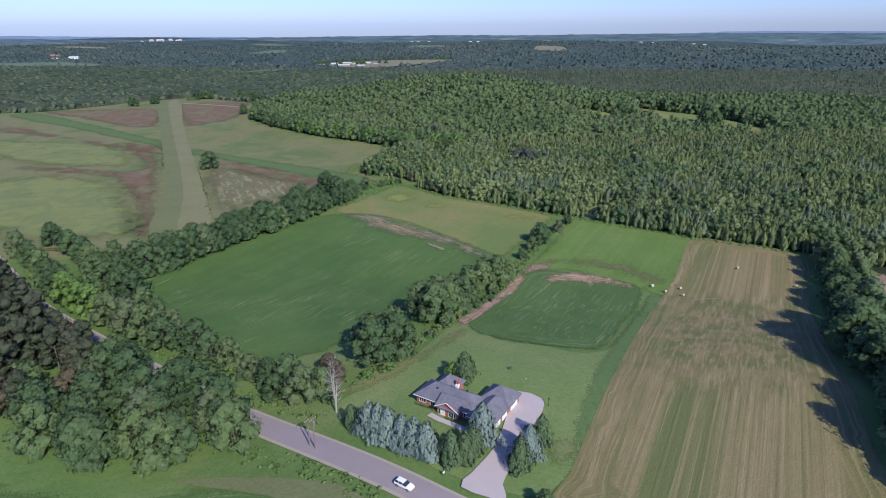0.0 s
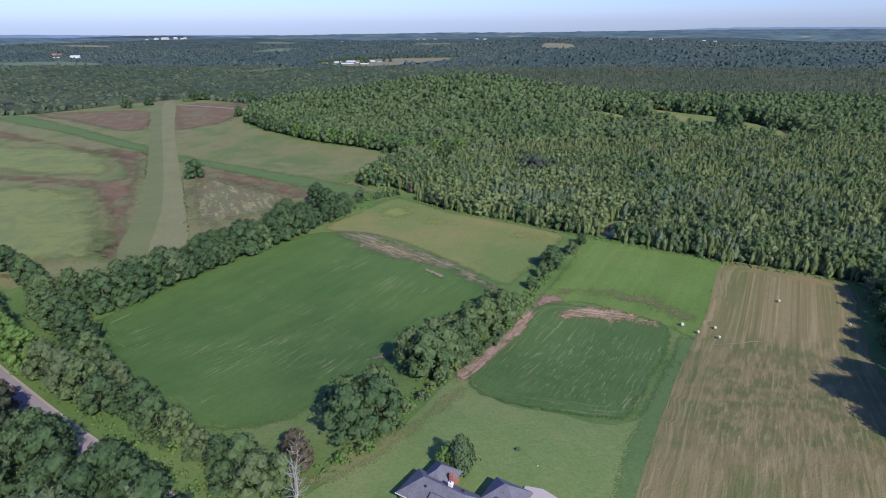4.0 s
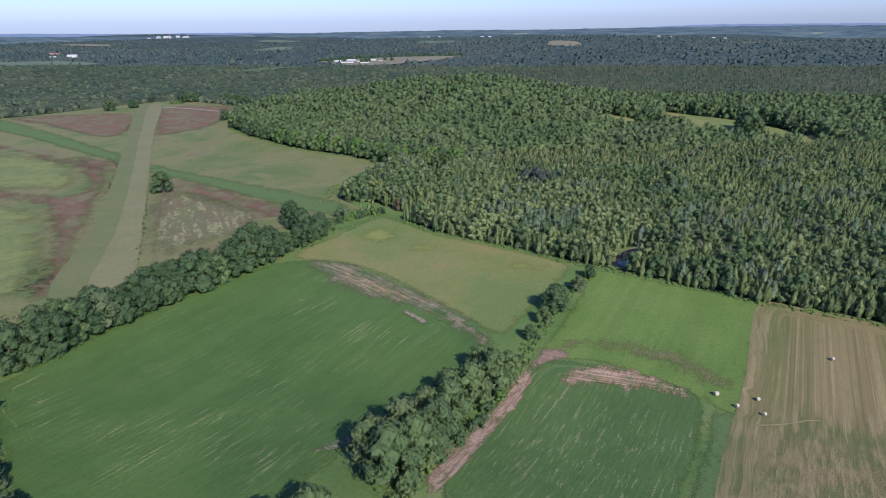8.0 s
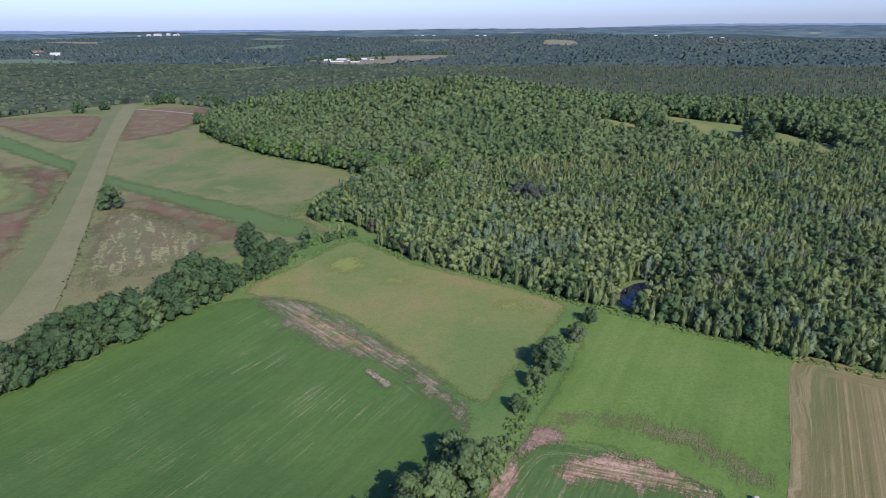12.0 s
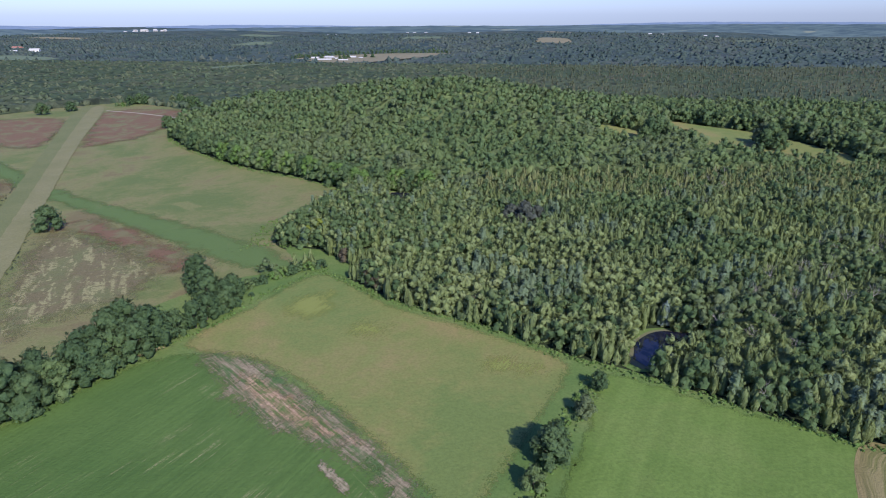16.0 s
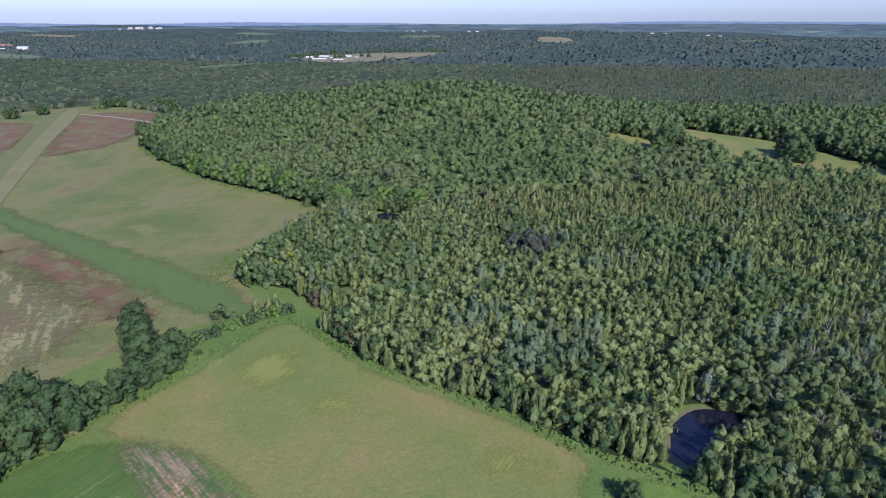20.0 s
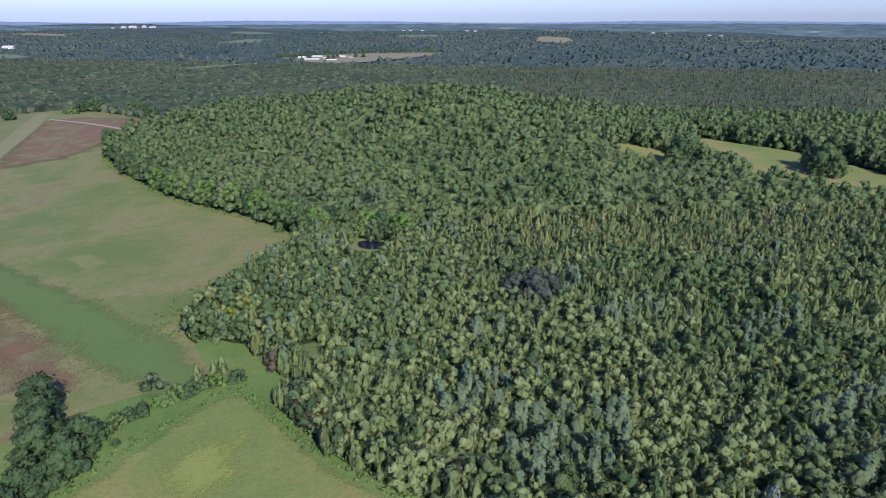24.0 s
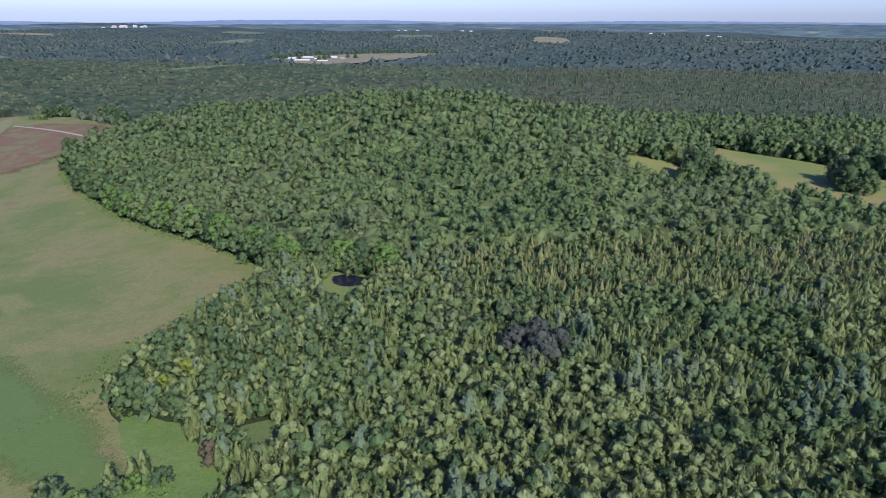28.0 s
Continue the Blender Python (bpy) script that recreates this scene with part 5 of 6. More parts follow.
for line, wide in (([(-186, 330), (-207, 366), (-232, 407), (-260, 452)], 2.0), ([(-290, 452), (-336, 526), (-352, 550)], 2.0), ([(-428, 668), (-460, 724)], 3.0)):
    p = spline(line, 1.6)
    p = p[wr.uniform(0, 1, len(p)) < 0.7]
    fx.append(p[:, 0] + wr.uniform(-0.5, 0.5, len(p)) * wide), fy.append(p[:, 1] + wr.uniform(-0.5, 0.5, len(p)) * wide)
fx, fy = np.concatenate(fx), np.concatenate(fy)
tagged(forest("fence_weeds", herb, fx, fy, sized(57, len(fx), 0.2, 0.6), M_OLIVE, "brownish weeds along the edge of the mown strip"), category="weeds")
tagged(forest("tall_weeds", herb, wx, wy, sized(56, len(wx), 0.18, 0.6), M_WEEDS, "tall green weeds along hedges and field edges"), category="weeds")

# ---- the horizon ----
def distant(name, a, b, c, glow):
    """Far hills: woods and a few fields, drawn out sideways; haze is put into their bluish colours and a glow."""
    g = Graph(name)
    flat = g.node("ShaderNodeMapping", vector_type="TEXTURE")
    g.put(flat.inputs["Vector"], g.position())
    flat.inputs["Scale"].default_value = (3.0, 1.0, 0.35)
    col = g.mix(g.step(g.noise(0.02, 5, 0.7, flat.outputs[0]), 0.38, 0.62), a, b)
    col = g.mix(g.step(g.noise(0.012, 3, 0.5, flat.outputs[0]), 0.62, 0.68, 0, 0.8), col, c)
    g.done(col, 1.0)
    # the hills glow in their own colour to stand in for hazy air
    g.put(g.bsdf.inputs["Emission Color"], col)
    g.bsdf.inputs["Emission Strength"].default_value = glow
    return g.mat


M_RIDGE = distant("hazed_far_ridge", (0.1, 0.145, 0.225), (0.12, 0.165, 0.245), (0.16, 0.195, 0.25), 0.5)
M_RISE = distant("hazed_wooded_rise", (0.04, 0.068, 0.085), (0.078, 0.118, 0.125), (0.17, 0.19, 0.15), 0.3)


def ridge(name, near, far, tops, material, label, rough_size):
    """A long low rise: tops gives its height by bearing in degrees, to the right of straight ahead."""
    bearings = np.linspace(-52, 44, 240)
    top = np.interp(bearings, *zip(*tops)) + np.array([rough_size * noise.noise((b * 1.3, near * 0.01, 2)) + 0.4 * rough_size * noise.noise((b * 6.0, near * 0.01, 5)) for b in bearings])
    v = []
    for b, z in zip(np.radians(bearings), top):
        for t, h in ((0, 0), (0.45, 0.55), (0.8, 0.93), (1, 1)):
            r = near + (far - near) * t
            lie = height(r * math.sin(b), r * math.cos(b))
            v.append((r * math.sin(b), r * math.cos(b), max(-2 + (z + 2) * h, lie + 8) if t else lie - 6))
    grid = np.arange(len(v)).reshape(-1, 4)
    f = np.stack([grid[:-1, :-1], grid[1:, :-1], grid[1:, 1:], grid[:-1, 1:]], -1).reshape(-1, 4)
    return tagged(new(name, array_mesh(name, v, f, material)), label, "hills", kind="structure")


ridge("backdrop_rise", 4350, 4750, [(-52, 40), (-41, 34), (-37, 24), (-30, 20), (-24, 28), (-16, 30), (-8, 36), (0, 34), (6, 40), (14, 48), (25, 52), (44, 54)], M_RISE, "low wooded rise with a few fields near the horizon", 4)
ridge("backdrop_ridge", 5300, 5900, [(-52, 45), (-41, 38), (-37, 28), (-33, 20), (-29, 28), (-24, 40), (-20, 46), (-16, 53), (-12, 62), (-8, 55), (-4, 50), (3, 46), (12, 50), (25, 52), (44, 52)], M_RIDGE, "wooded ridge on the horizon with blue haze in its colour", 4)

# ---- building helpers ----
def part(name, bm, material, parent, label=""):
    """Links a bmesh as one mesh object under a thing or a part."""
    me = bpy.data.meshes.new(name)
    bmesh.ops.recalc_face_normals(bm, faces=bm.faces[:])
    bm.to_mesh(me)
    bm.free()
    me.materials.append(material)
    ob = new(name, me)
    ob.parent = parent
    return tagged(ob, label) if label else ob


def block(x0, x1, y0, y1, z0, z1, bevel=0.0, bm=None):
    bm = bm or bmesh.new()
    r = bmesh.ops.create_cube(bm, size=1, matrix=Matrix.Translation(((x0 + x1) / 2, (y0 + y1) / 2, (z0 + z1) / 2)) @ Matrix.Diagonal((x1 - x0, y1 - y0, z1 - z0, 1)))
    if bevel:
        bmesh.ops.bevel(bm, geom=list({e for v in r["verts"] for e in v.link_edges}), offset=bevel, segments=2, affect="EDGES")
    return bm


def tube(x, y, z0, z1, r0, r1, sides=10, bm=None, axis="z"):
    bm = bm or bmesh.new()
    turn = {"z": Matrix(), "x": Matrix.Rotation(math.pi / 2, 4, "Y"), "y": Matrix.Rotation(math.pi / 2, 4, "X")}[axis]
    bmesh.ops.create_cone(bm, cap_ends=True, segments=sides, radius1=r0, radius2=r1, depth=z1 - z0,
                          matrix=Matrix.Translation((x, y, (z0 + z1) / 2)) @ turn)
    return bm


def hull(points, faces):
    bm = bmesh.new()
    vs = [bm.verts.new(p) for p in points]
    for f in faces:
        bm.faces.new([vs[i] for i in f])
    return bm


def hip_roof(x0, x1, y0, y1, z, rise, inset=None, thick=0.25):
    """A hipped roof over a rectangle with boxed eaves; inset: how far the ridge stops short of the ends (0: a gable)."""
    along = (x1 - x0) >= (y1 - y0)
    d = (min(x1 - x0, y1 - y0) / 2) if inset is None else inset
    if along:
        a, b = (x0 + d, (y0 + y1) / 2, z + rise), (x1 - d, (y0 + y1) / 2, z + rise)
        faces = [(4, 5, 9, 8), (6, 7, 8, 9), (7, 4, 8), (5, 6, 9)]
    else:
        a, b = ((x0 + x1) / 2, y0 + d, z + rise), ((x0 + x1) / 2, y1 - d, z + rise)
        faces = [(4, 5, 8), (5, 6, 9, 8), (6, 7, 9), (7, 4, 8, 9)]
    p = [(x0, y0, z - thick), (x1, y0, z - thick), (x1, y1, z - thick), (x0, y1, z - thick), (x0, y0, z), (x1, y0, z), (x1, y1, z), (x0, y1, z), a, b]
    return hull(p, faces + [(0, 1, 5, 4), (1, 2, 6, 5), (2, 3, 7, 6), (3, 0, 4, 7), (3, 2, 1, 0)])


def brickwork(name):
    g = Graph(name)
    co = g.node("ShaderNodeTexCoord").outputs["Object"]
    m = g.node("ShaderNodeMapping")
    g.put(m.inputs["Vector"], co)
    m.inputs["Rotation"].default_value = (radians(90), 0, 0)
    b = g.node("ShaderNodeTexBrick")
    g.put(b.inputs["Vector"], m.outputs[0])
    for k, v in (("Scale", 4.0), ("Mortar Size", 0.015), ("Brick Width", 0.9), ("Row Height", 0.3)):
        b.inputs[k].default_value = v
    g.put(b.inputs["Color1"], (0.34, 0.1, 0.075))
    g.put(b.inputs["Color2"], (0.42, 0.14, 0.1))
    g.put(b.inputs["Mortar"], (0.4, 0.34, 0.3))
    col = g.mix(g.step(g.noise(0.8, 3), 0.4, 0.7, 0, 0.3), b.outputs["Color"], (0.25, 0.09, 0.07))
    g.bump(b.outputs["Fac"], 0.3, 0.02)
    return g.done(col, 0.85)


def shingles(name):
    g = Graph(name)
    tabs = g.node("ShaderNodeTexVoronoi")
    g.put(tabs.inputs["Vector"], g.position())
    tabs.inputs["Scale"].default_value = 3.2
    col = g.mix(tabs.outputs["Distance"], (0.12, 0.12, 0.15), (0.2, 0.195, 0.225))
    col = g.mix(g.step(g.noise(0.35, 4), 0.4, 0.7, 0, 0.45), col, (0.1, 0.1, 0.12))
    g.bump(g.noise(6, 3), 0.4, 0.05)
    return g.done(col, 0.9)


M_BRICK, M_ROOF = brickwork("red_brick"), shingles("grey_shingles")
M_WHITE = rough("white_paint", (0.72, 0.71, 0.69), (0.82, 0.81, 0.79), 1, 0.5, 0.05)
M_CONCRETE = rough("concrete", (0.45, 0.43, 0.41), (0.55, 0.53, 0.5), 2)
M_POLE = rough("weathered_wood_pole", (0.16, 0.12, 0.09), (0.24, 0.19, 0.15), 3)
M_STEEL = rough("grey_steel", (0.35, 0.36, 0.38), (0.5, 0.5, 0.52), 2, 0.4, 0.05, 0.8)
M_GREEN_PAINT = rough("dark_green_paint", (0.05, 0.09, 0.05), (0.08, 0.12, 0.07), 3, 0.6)
M_RUBBER = rough("black_rubber", (0.012, 0.012, 0.012), (0.025, 0.025, 0.025), 4, 0.8)
M_DARK = rough("dark_metal", (0.03, 0.03, 0.03), (0.06, 0.055, 0.05), 4, 0.5)
g = Graph("window_glass")
M_GLASS = g.done(g.mix(g.noise(0.7, 2), (0.02, 0.025, 0.03), (0.05, 0.055, 0.06)), 0.06)
g = Graph("car_paint")
M_CAR = g.done(g.mix(g.noise(1.5, 2), (0.78, 0.78, 0.78), (0.84, 0.84, 0.84)), 0.18)
g.bsdf.inputs["Coat Weight"].default_value = 0.5
g = Graph("lamp_glass")
M_LAMP = g.done((0.75, 0.75, 0.72), 0.1)
M_BALE = rough("bale_straw", (0.36, 0.32, 0.22), (0.48, 0.43, 0.32), 4, 0.9, 0.6)
M_BALE_END = rough("bale_end_straw", (0.4, 0.34, 0.2), (0.55, 0.48, 0.31), 5, 0.95, 0.8)
M_NET = rough("bale_net_wrap", (0.44, 0.42, 0.36), (0.53, 0.5, 0.44), 4, 0.7, 0.3)

# ---- the house ----
house = tagged(new("house"), "red brick bungalow with grey hipped roofs and a garage wing", "house")
house.matrix_world = Matrix.Translation((-24.8, 137.0, 11.95)) @ Matrix.Rotation(radians(-24.6), 4, "Z") @ Matrix.Scale(0.92, 4)
EAVE = 2.9
for x0, x1, y0, y1, label in ((0.4, 19.6, 0.4, 8.6, ""), (2.4, 8.6, 8.6, 13.4, ""), (8.6, 15.6, -1.4, 0.4, ""), (18.4, 26.0, -0.8, 8.6, ""), (17.9, 26.0, 8.6, 15.6, "")):
    part("wall", block(x0, x1, y0, y1, -1.2, EAVE), M_BRICK, house)
part("foundation", block(0.3, 25.9, 0.5, 8.5, -1.3, 0.25), M_CONCRETE, house, "low concrete foundation")
main_roof = part("roof", hip_roof(-0.3, 20.2, -0.3, 9.3, EAVE, 3.3), M_ROOF, house, "grey shingled hip roof")
part("roof", hip_roof(1.8, 9.2, 4.6, 14.1, EAVE + 0.04, 3.0), M_ROOF, house, "grey shingled hip roof")
part("roof", hip_roof(8.1, 16.1, -2.0, 6.0, EAVE + 0.06, 2.3, 0.0), M_ROOF, house, "grey shingled gable roof over the entrance")
part("roof", hip_roof(17.8, 26.6, -1.4, 12.0, EAVE + 0.08, 2.6, 4.0), M_ROOF, house, "grey shingled garage roof")
part("roof", hip_roof(17.2, 26.7, 7.6, 16.3, EAVE + 0.5, 3.3), M_ROOF, house, "grey shingled hip roof over the rear garage")
part("wall", block(17.9, 26.05, 8.4, 15.65, EAVE, EAVE + 0.45), M_BRICK, house)
part("gable", hull([(8.6, -1.55, EAVE), (15.6, -1.55, EAVE), (12.1, -1.55, EAVE + 1.95), (8.6, -1.3, EAVE), (15.6, -1.3, EAVE), (12.1, -1.3, EAVE + 1.95)],
                   [(0, 1, 2), (3, 5, 4), (0, 3, 4, 1), (1, 4, 5, 2), (2, 5, 3, 0)]), M_BRICK, house, "brick front gable")
for sx in (-1, 1):
    bm = hull([(12.1 + sx * a, y, z) for a, z in ((0.0, EAVE + 2.15), (4.05, EAVE - 0.15), (4.05, EAVE + 0.1), (0.0, EAVE + 2.4)) for y in (-2.14, -2.02)],
              [(0, 2, 4, 6), (1, 7, 5, 3), (0, 1, 3, 2), (2, 3, 5, 4), (4, 5, 7, 6), (6, 7, 1, 0)])
    part("bargeboard", bm, M_WHITE, house, "white bargeboard on the gable")
for x0, x1, y in ((-0.3, 7.9, -0.36), (16.3, 17.8, -0.36), (17.8, 26.6, -1.46)):
    part("gutter", block(x0, x1, y, y + 0.1, EAVE - 0.2, EAVE + 0.02), M_WHITE, house, "white eave gutter")
chimney = part("chimney", block(10.7, 11.5, 5.3, 6.0, 4.6, 6.7), M_CONCRETE, house, "pale clad chimney")
part("chimney_cap", block(10.6, 11.6, 5.2, 6.1, 5.9, 6.8, 0.04), M_WHITE, chimney, "white chimney cladding")
part("flue", tube(11.1, 5.65, 6.75, 7.15, 0.13, 0.13), M_DARK, chimney, "dark flue pipe")
part("chimney", block(8.7, 9.7, 8.7, 9.6, 0, 5.6), M_BRICK, house)
for x, y in ((6.0, 3.0), (14.0, 6.4), (22.0, 10.5)):
    part("roof_vent", block(x - 0.25, x + 0.25, y - 0.2, y + 0.2, EAVE + 1.3, EAVE + 2.6, 0.03), M_DARK, main_roof, "small dark roof vent")


def window(x0, x1, z0, z1, y, bars=1):
    """A white framed window on a front wall."""
    w = part("window", block(x0, x1, y - 0.03, y + 0.05, z0, z1), M_GLASS, house, "dark glazed window")
    for a, b, c, d in ((x0 - 0.12, x0, z0 - 0.12, z1 + 0.12), (x1, x1 + 0.12, z0 - 0.12, z1 + 0.12), (x0, x1, z1, z1 + 0.12), (x0, x1, z0 - 0.14, z0)):
        part("frame", block(a, b, y - 0.09, y + 0.04, c, d), M_WHITE, w, "white window frame")
    for k in range(bars):
        x = x0 + (x1 - x0) * (k + 1) / (bars + 1)
        part("mullion", block(x - 0.05, x + 0.05, y - 0.07, y + 0.03, z0, z1), M_WHITE, w, "white mullion")


window(1.4, 3.6, 0.9, 2.2, 0.4, 2)
window(5.2, 6.8, 0.9, 2.2, 0.4)
window(12.6, 14.8, 0.7, 2.2, -1.4, 2)
window(16.4, 17.6, 0.9, 2.2, 0.4)
window(19.6, 21.2, 0.9, 2.1, -0.8)
door = part("front_door", block(9.2, 11.3, -1.5, -1.35, 0.1, 2.3), M_WHITE, house, "white double front door with sidelights")
part("door_glass", block(9.35, 9.75, -1.54, -1.49, 0.6, 2.1), M_GLASS, door, "dark sidelight")
part("door_knob", tube(10.5, -1.55, -0.05 + 1.1, 0.05 + 1.1, 0.05, 0.05, 8), M_STEEL, door, "metal door knob")
part("step", block(8.8, 11.8, -3.0, -1.4, -0.3, 0.1, 0.03), M_CONCRETE, house, "concrete front step")
for y0, y1 in ((1.0, 3.8), (5.0, 7.8), (10.2, 14.4)):
    gd = part("garage_door", block(25.98, 26.1, y0, y1, 0.0, 2.35), M_WHITE, house, "white panelled garage door")
    for k in range(4):
        part("panel", block(26.09, 26.13, y0 + 0.1, y1 - 0.1, 0.08 + k * 0.58, 0.58 + k * 0.58, 0.015), M_WHITE, gd)

# ---- garden ----
for x, y, s in ((-34, 123.5, 1.12), (-31.2, 122.0, 1.05), (-28.4, 120.6, 1.1), (-24.6, 118.8, 1.0), (-21.4, 117.3, 1.05), (-18.2, 115.8, 1.1)):
    put(SPRUCES, x, y, s, "blue spruce in a row along the road", "roadside spruces")
for x, y, s in ((-12.2, 113.8, 1.0), (-9.0, 114.6, 1.02), (-7.4, 117.4, 0.95)):
    put(FIRS, x, y, s, "dense green spruce beside the driveway", "driveway spruces")
put(SPRUCES, -5.6, 122.2, 1.3, "large blue spruce before the garage")
for x, y, s, kinds in ((3.6, 113.6, 1.0, FIRS), (5.6, 117.8, 1.02, SPRUCES), (8.6, 123.4, 1.0, FIRS)):
    put(kinds, x, y, s, "spruce shading the driveway", "driveway spruces")
put(FIRS, -12.6, 149.0, 1.1, "dense dark cedar behind the house", stretch=0.95)
put([LIMES[0]], -16.4, 149.6, 0.42, "small bright green tree behind the house")
put(FIRS, -39.5, 126.5, 0.75, "green spruce at the corner of the lawn")
for k in range(9):
    a = Vector((0.8 + k * 0.85, -0.5 - 0.1 * (k % 2), 0))
    if k < 8:
        q = house.matrix_world @ a
        put(SHRUBS, q.x, q.y, 0.17, "low clipped shrub under the front windows", "foundation shrubs")
for k in range(4):
    q = house.matrix_world @ Vector((12.2 + k, -2.2, 0))
    put(SHRUBS, q.x, q.y, 0.17, "low clipped shrub under the front windows", "foundation shrubs")


def standing(name, x, y, label, category, turn=0.0, lift=0.0, group=""):
    ob = tagged(new(name), label, category, group)
    ob.matrix_world = Matrix.Translation((x, y, height(x, y) + lift)) @ Matrix.Rotation(radians(turn), 4, "Z")
    return ob


mast = standing("garden_mast", 4.8, 152.5, "slender grey metal mast standing on the lawn", "mast")
part("pole", tube(0, 0, 0, 5.0, 0.05, 0.035), M_STEEL, mast)
part("foot", tube(0, 0, 0, 0.35, 0.25, 0.2), M_CONCRETE, mast, "concrete foot")
part("cap", tube(0, 0, 5.0, 5.15, 0.09, 0.05), M_STEEL, mast, "metal cap")
bench = standing("garden_swing", 0.2, 157.5, "small dark green garden swing seat on the lawn", "garden seat", 30)
bench.scale = (0.55, 0.55, 0.55)
part("seat", block(-0.9, 0.9, -0.3, 0.3, 0.55, 0.65, 0.02), M_GREEN_PAINT, bench)
part("back", block(-0.9, 0.9, 0.28, 0.36, 0.65, 1.2, 0.02), M_GREEN_PAINT, bench)
part("canopy", block(-1.0, 1.0, -0.55, 0.55, 1.85, 1.95, 0.03), M_GREEN_PAINT, bench, "dark green canopy")
for sx in (-0.95, 0.95):
    part("post", block(sx - 0.05, sx + 0.05, -0.05, 0.05, 0, 1.9), M_STEEL, bench, "thin metal post")
lamp = standing("yard_lamp", 10.8, 139.5, "dark yard lamp on a short post", "lamp")
part("post", tube(0, 0, 0, 2.2, 0.07, 0.06), M_DARK, lamp)
part("lantern", tube(0, 0, 2.2, 2.65, 0.14, 0.22, 8), M_DARK, lamp, "dark lantern head")
post = standing("flag_pole", -26.2, 120.2, "bare pale metal pole among the spruces", "pole")
part("pole", tube(0, 0, 0, 8.2, 0.08, 0.05), M_STEEL, post)
part("ball", tube(0, 0, 8.2, 8.4, 0.09, 0.06, 8), M_STEEL, post)
mail = standing("mailbox", -13.2, 109.2, "white mailbox on a wooden post by the road", "mailbox", 155)
part("post", block(-0.06, 0.06, -0.06, 0.06, 0, 1.1), M_POLE, mail)
part("box", block(-0.16, 0.16, -0.3, 0.3, 1.08, 1.45, 0.08), M_WHITE, mail)
part("flag", block(0.17, 0.19, -0.1, 0.1, 1.3, 1.5), M_DARK, mail, "small dark flag")


def utility_pole(x, y, tall, turn, label):
    ob = standing("utility_pole", x, y, label, "utility pole", turn)
    part("pole", tube(0, 0, -0.3, tall, 0.17, 0.11), M_POLE, ob)
    arm = part("crossarm", block(-1.1, 1.1, -0.06, 0.06, tall - 0.7, tall - 0.55), M_POLE, ob)
    for sx in (-0.95, -0.4, 0.4, 0.95):
        part("insulator", tube(sx, 0, tall - 0.55, tall - 0.35, 0.05, 0.03, 6), M_WHITE, arm, "white insulator")
    return ob


p1 = utility_pole(-46.0, 117.0, 9.5, 65, "weathered wooden utility pole with a grey transformer")
can = part("transformer", tube(0.35, 0, 7.0, 8.0, 0.24, 0.24), M_STEEL, p1, "grey transformer can")
part("bushing", tube(0.35, 0, 8.0, 8.25, 0.05, 0.04, 6), M_WHITE, can)
utility_pole(-47.8, 118.2, 8.4, 65, "thin weathered wooden pole on the road verge")

# ---- the car ----
car = tagged(new("car"), "white estate car driving along the country road", "car")
cz = height(-21.3, 105.2) + 0.56
car.matrix_world = Matrix.Translation((-21.3, 104.6, cz)) @ Matrix.Rotation(radians(-26.5), 4, "Z")


def car_body():
    bm = bmesh.new()
    sections = [(-2.3, 0.78, 0.42, 0.86), (-2.15, 0.9, 0.3, 0.98), (-1.2, 0.93, 0.28, 1.0), (0.7, 0.93, 0.28, 0.98), (1.7, 0.9, 0.3, 0.9), (2.2, 0.82, 0.34, 0.74), (2.32, 0.68, 0.42, 0.62)]
    rings = [[bm.verts.new((x, sy * w * f, z)) for sy, f, z in ((-1, 0.9, lo), (-1, 1, (lo + hi) / 2), (-1, 0.95, hi), (1, 0.95, hi), (1, 1, (lo + hi) / 2), (1, 0.9, lo))] for x, w, lo, hi in sections]
    for a, b in zip(rings, rings[1:]):
        for k in range(6):
            bm.faces.new((a[k], a[(k + 1) % 6], b[(k + 1) % 6], b[k]))
    bm.faces.new(rings[0]), bm.faces.new(rings[-1][::-1])
    return bm


def car_cabin(grow, z0, z1):
    w0, w1 = 0.86 + grow, 0.66 + grow
    p = [(-2.1 - grow, -w0, z0), (1.05 + grow, -w0, z0), (1.05 + grow, w0, z0), (-2.1 - grow, w0, z0), (-1.75 - grow, -w1, z1), (0.25 + grow, -w1, z1), (0.25 + grow, w1, z1), (-1.75 - grow, w1, z1)]
    return hull(p, [(0, 1, 5, 4), (1, 2, 6, 5), (2, 3, 7, 6), (3, 0, 4, 7), (4, 5, 6, 7), (3, 2, 1, 0)])


body = part("body", car_body(), M_CAR, car)
part("windows", car_cabin(0.0, 0.92, 1.46), M_GLASS, car, "dark tinted car windows")
part("roof_panel", block(-1.76, 0.28, -0.66, 0.66, 1.44, 1.52, 0.03), M_CAR, car, "white car roof")
for x in (-1.1, -0.05):
    for sy in (-1, 1):
        part("pillar", hull([(x, sy * 0.87, 0.93), (x + 0.1, sy * 0.87, 0.93), (x + 0.1, sy * 0.665, 1.46), (x, sy * 0.665, 1.46), (x, sy * 0.84, 0.93), (x + 0.1, sy * 0.84, 0.93), (x + 0.1, sy * 0.63, 1.46), (x, sy * 0.63, 1.46)],
                            [(0, 1, 2, 3), (7, 6, 5, 4), (0, 4, 5, 1), (2, 6, 7, 3), (0, 3, 7, 4), (1, 5, 6, 2)]), M_CAR, car)
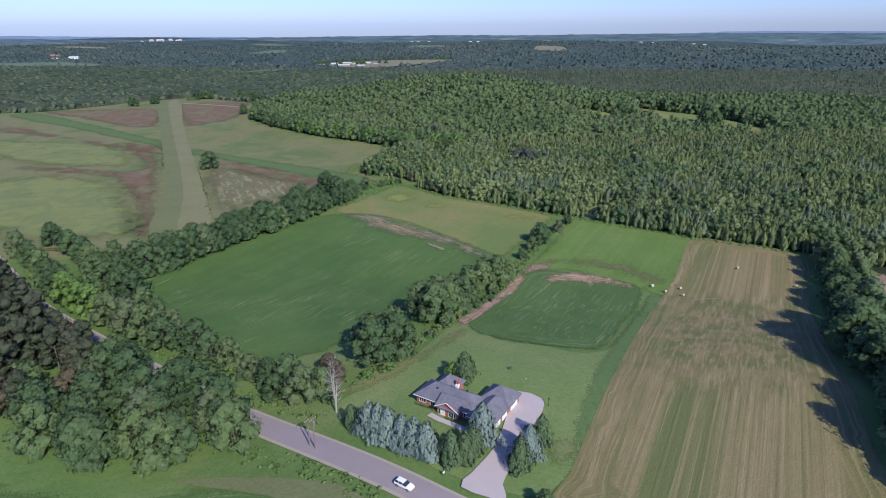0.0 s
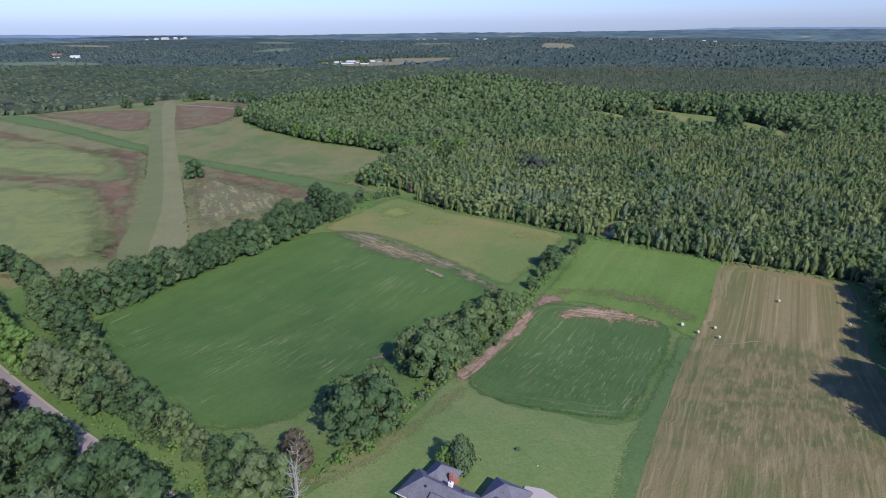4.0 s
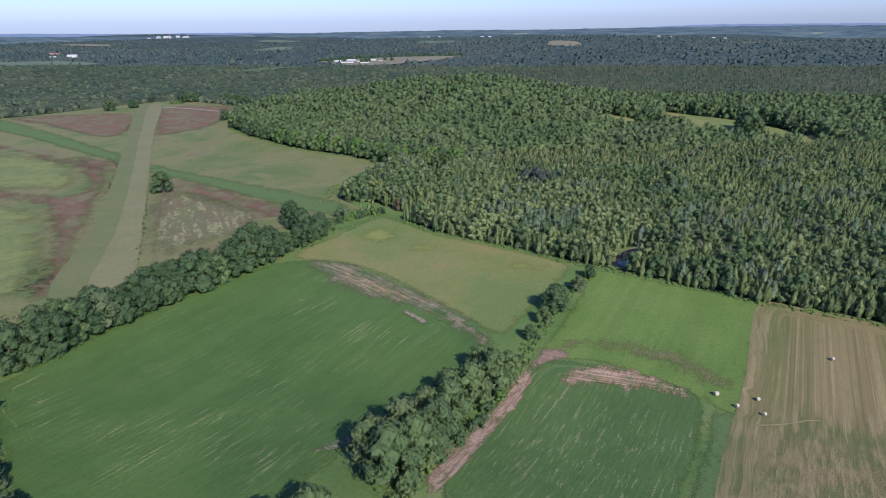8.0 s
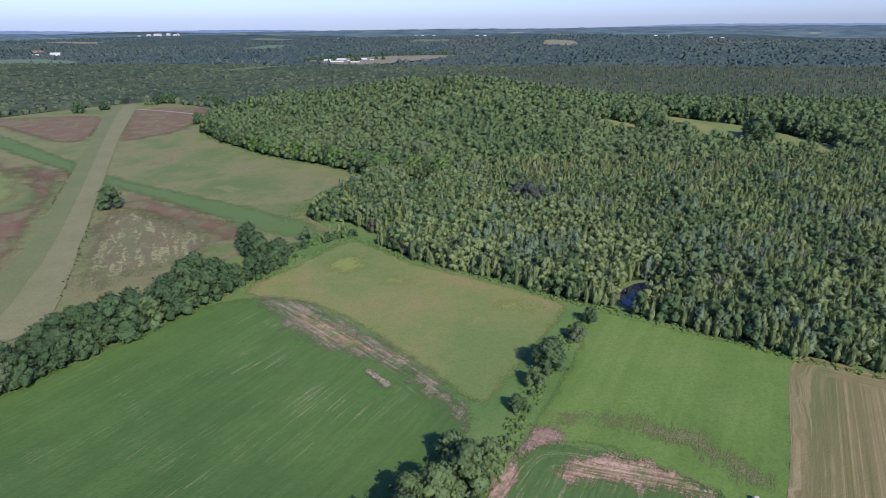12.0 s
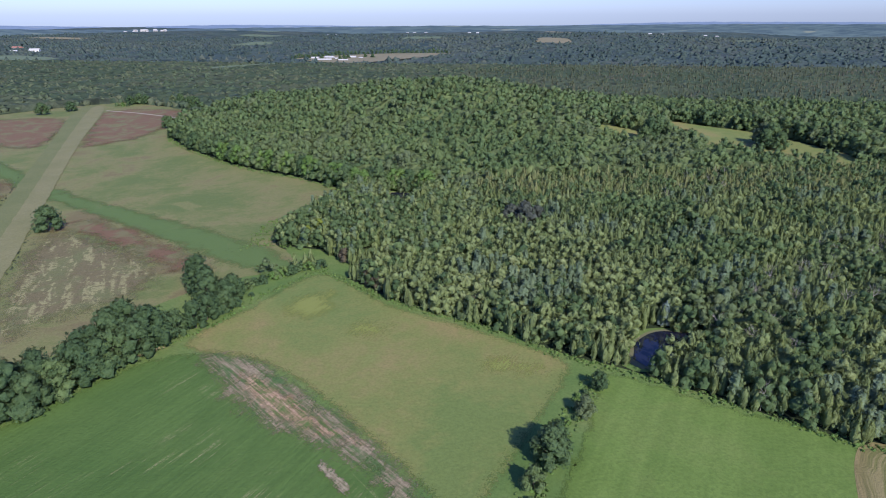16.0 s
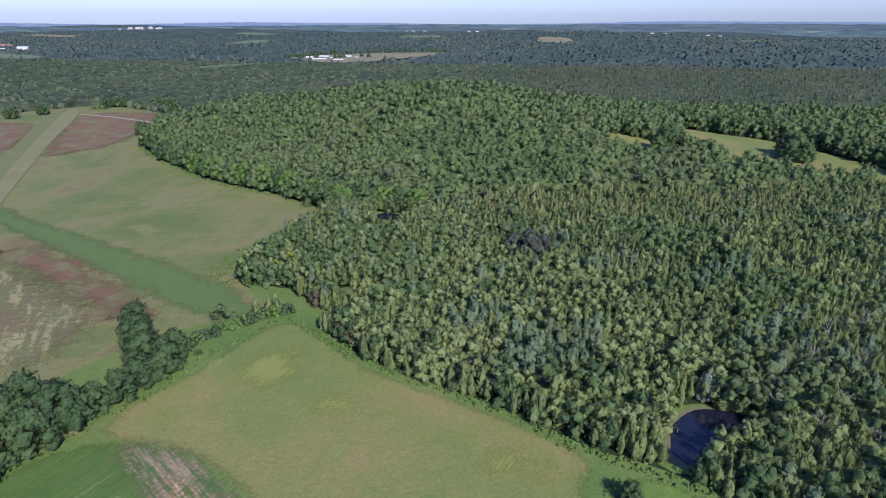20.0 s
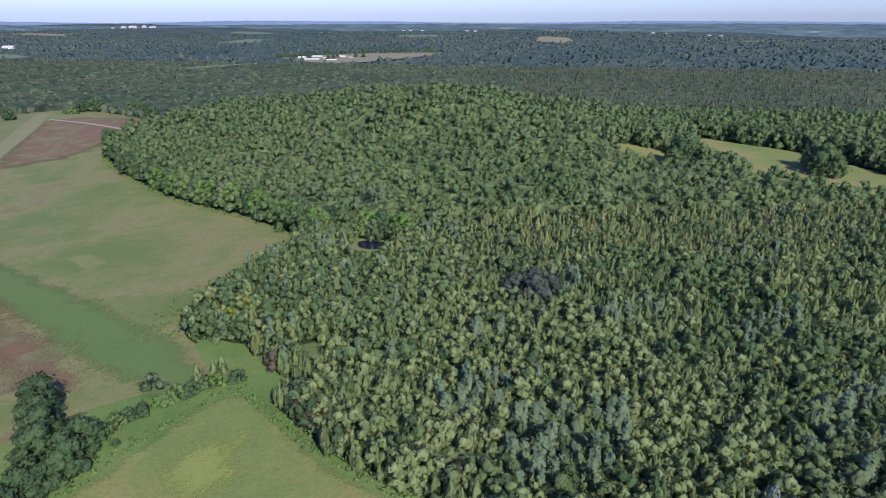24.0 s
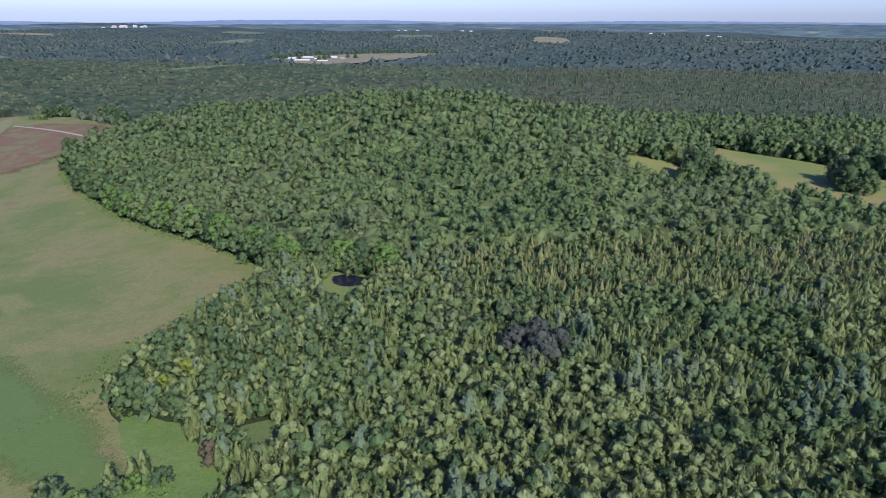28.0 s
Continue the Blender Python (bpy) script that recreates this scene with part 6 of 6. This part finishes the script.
for x in (-1.4, 1.4):
    for sy in (-0.82, 0.82):
        wheel = part("wheel", tube(x, sy, 0.32 - 0.11, 0.32 + 0.11, 0.33, 0.33, 18, axis="y"), M_RUBBER, car, "black tyre")
        part("rim", tube(x, sy * 1.02, 0.32 - 0.11, 0.32 + 0.11, 0.2, 0.2, 12, axis="y"), M_STEEL, wheel, "steel wheel rim")
for sy in (-0.62, 0.62):
    part("headlight", block(2.14, 2.3, sy - 0.17, sy + 0.17, 0.6, 0.74, 0.03), M_LAMP, body, "clear headlight")
    part("tail_light", block(-2.3, -2.18, sy - 0.12, sy + 0.12, 0.7, 0.9, 0.02), rough("red_lamp", (0.3, 0.02, 0.02), (0.4, 0.03, 0.03), 2, 0.2, 0), body, "red tail light")

# ---- bales ----
def bale_mesh():
    bm = bmesh.new()
    rng = random.Random(3)
    rings = []
    for x, r in ((-0.78, 0.8), (-0.74, 0.87), (-0.4, 0.9), (0, 0.9), (0.4, 0.9), (0.74, 0.87), (0.78, 0.8)):
        rings.append([bm.verts.new((x, math.cos(a) * r * (1 + rng.uniform(-0.015, 0.015)), math.sin(a) * r * (0.97 if math.sin(a) < -0.8 else 1))) for a in np.linspace(0, 2 * math.pi, 20, endpoint=False)])
    for a, b in zip(rings, rings[1:]):
        for k in range(20):
            bm.faces.new((a[k], a[(k + 1) % 20], b[(k + 1) % 20], b[k]))
    return bm


bale = tagged(new("round_bale"), "pale round straw bale lying on the cut hay", "bale", "round bales")
part("roll", bale_mesh(), M_BALE, bale)
for x in (-0.77, 0.77):
    part("end", tube(x, 0, -0.02, 0.02, 0.8, 0.8, 20, axis="x"), M_BALE_END, bale, "coiled straw end")
for x in (-0.35, 0.0, 0.35):
    part("net_band", tube(x, 0, -0.1, 0.1, 0.915, 0.915, 20, axis="x"), M_NET, bale, "pale net wrap")
BALES = [(58.7, 251.9, 20), (63.0, 246.1, 35), (70.2, 250.7, 10), (69.4, 242.6, 40), (101.8, 278.4, 25), (120.4, 259.7, 60)]
for k, (x, y, turn) in enumerate(BALES):
    m = Matrix.Translation((x, y, height(x, y) + 0.3 + 0.68)) @ Matrix.Rotation(radians(turn), 4, "Z") @ Matrix.Scale(0.78, 4)
    if k:
        copy_thing(bale, m)
    else:
        bale.matrix_world = m


# ---- far farms ----
M_TIN = rough("pale_metal_roof", (0.42, 0.42, 0.43), (0.55, 0.55, 0.55), 0.3, 0.5, 0)
M_SHED = rough("weathered_siding", (0.42, 0.41, 0.4), (0.58, 0.57, 0.55), 0.4, 0.8, 0)
M_REDROOF = rough("dull_red_roof", (0.3, 0.14, 0.11), (0.36, 0.19, 0.15), 0.3, 0.8, 0)


def barn(name, x, y, long, wide, tall, turn, wall, roof, label, doors=2):
    ob = standing(name, x, y, label, "building", turn)
    part("wall", block(-long / 2, long / 2, -wide / 2, wide / 2, -1, tall), wall, ob)
    part("roof", hip_roof(-long / 2 - 0.6, long / 2 + 0.6, -wide / 2 - 0.6, wide / 2 + 0.6, tall, wide * 0.32, 0.0, 0.3), roof, ob)
    for k in range(doors):
        x0 = -long / 2 + long * (k + 0.5) / doors
        part("door", block(x0 - 1.6, x0 + 1.6, -wide / 2 - 0.12, -wide / 2 + 0.1, 0, tall * 0.75), M_DARK, ob, "dark barn doorway")


FARM = [(-532, 1740, 30, 14, 6, 10), (-500, 1760, 44, 16, 7, -15), (-470, 1735, 26, 12, 5, 30), (-448, 1785, 36, 15, 6, 5), (-420, 1770, 20, 10, 5, -30), (-490, 1690, 60, 14, 5, 8), (-440, 1680, 40, 13, 5, 12), (-545, 1700, 18, 10, 5, 60)]
for k, (x, y, a, b, c, t) in enumerate(FARM):
    barn("farm_building", x - 14, y, a * 0.55, b * 0.7, c * 0.8, t, M_SHED, M_TIN, "white farm building with a pale metal roof in the distance")
barn("barn", -1512, 1950, 28, 15, 8, 20, M_WHITE, M_TIN, "large white barn far across the woods", 3)
barn("barn", -1570, 1935, 18, 10, 5, 20, M_WHITE, M_TIN, "low white shed beside the far barn")
barn("barn", -1720, 2120, 40, 14, 6, -10, M_SHED, M_REDROOF, "long far shed with a dull red roof")
p = spline([(-600, 1722), (-530, 1868), (-405, 1968), (-245, 2005)], 12)
tagged(forest("far_tree_row", broads, p[:, 0], p[:, 1], sized(71, len(p), 0.8, 1.2), M_DEEP, "dark row of trees behind the distant farm field"), category="trees")
for x, y in ((-566, 1745), (-552, 1760), (-518, 1772), (-482, 1782), (-466, 1765), (-430, 1802), (-408, 1790), (-520, 1716), (-470, 1706), (-455, 1700)):
    put(DARKS, x, y, 1.0, "dark tree beside the distant farm buildings", "far farm trees")
hr = random.Random(4)
for k in range(12):
    barn("plant_building", -2400 + k * 22 + hr.uniform(-6, 6), 3760 + hr.uniform(-40, 40), hr.uniform(14, 26), 12, hr.uniform(6, 17), hr.uniform(-20, 20), M_SHED, M_TIN, "white industrial building near the horizon", 1)
for x, y in ((-1145, 3712), (-1100, 3690), (-1006, 3900), (-960, 3880), (-703, 3777), (-660, 3760), (-600, 3790), (-356, 3828), (-310, 3815), (560, 3400), (620, 3420), (880, 3650), (940, 3660)):
    barn("far_house", x, y, 16, 10, 6, hr.uniform(-40, 40), M_SHED, M_TIN, "white house among the distant woods", 1)
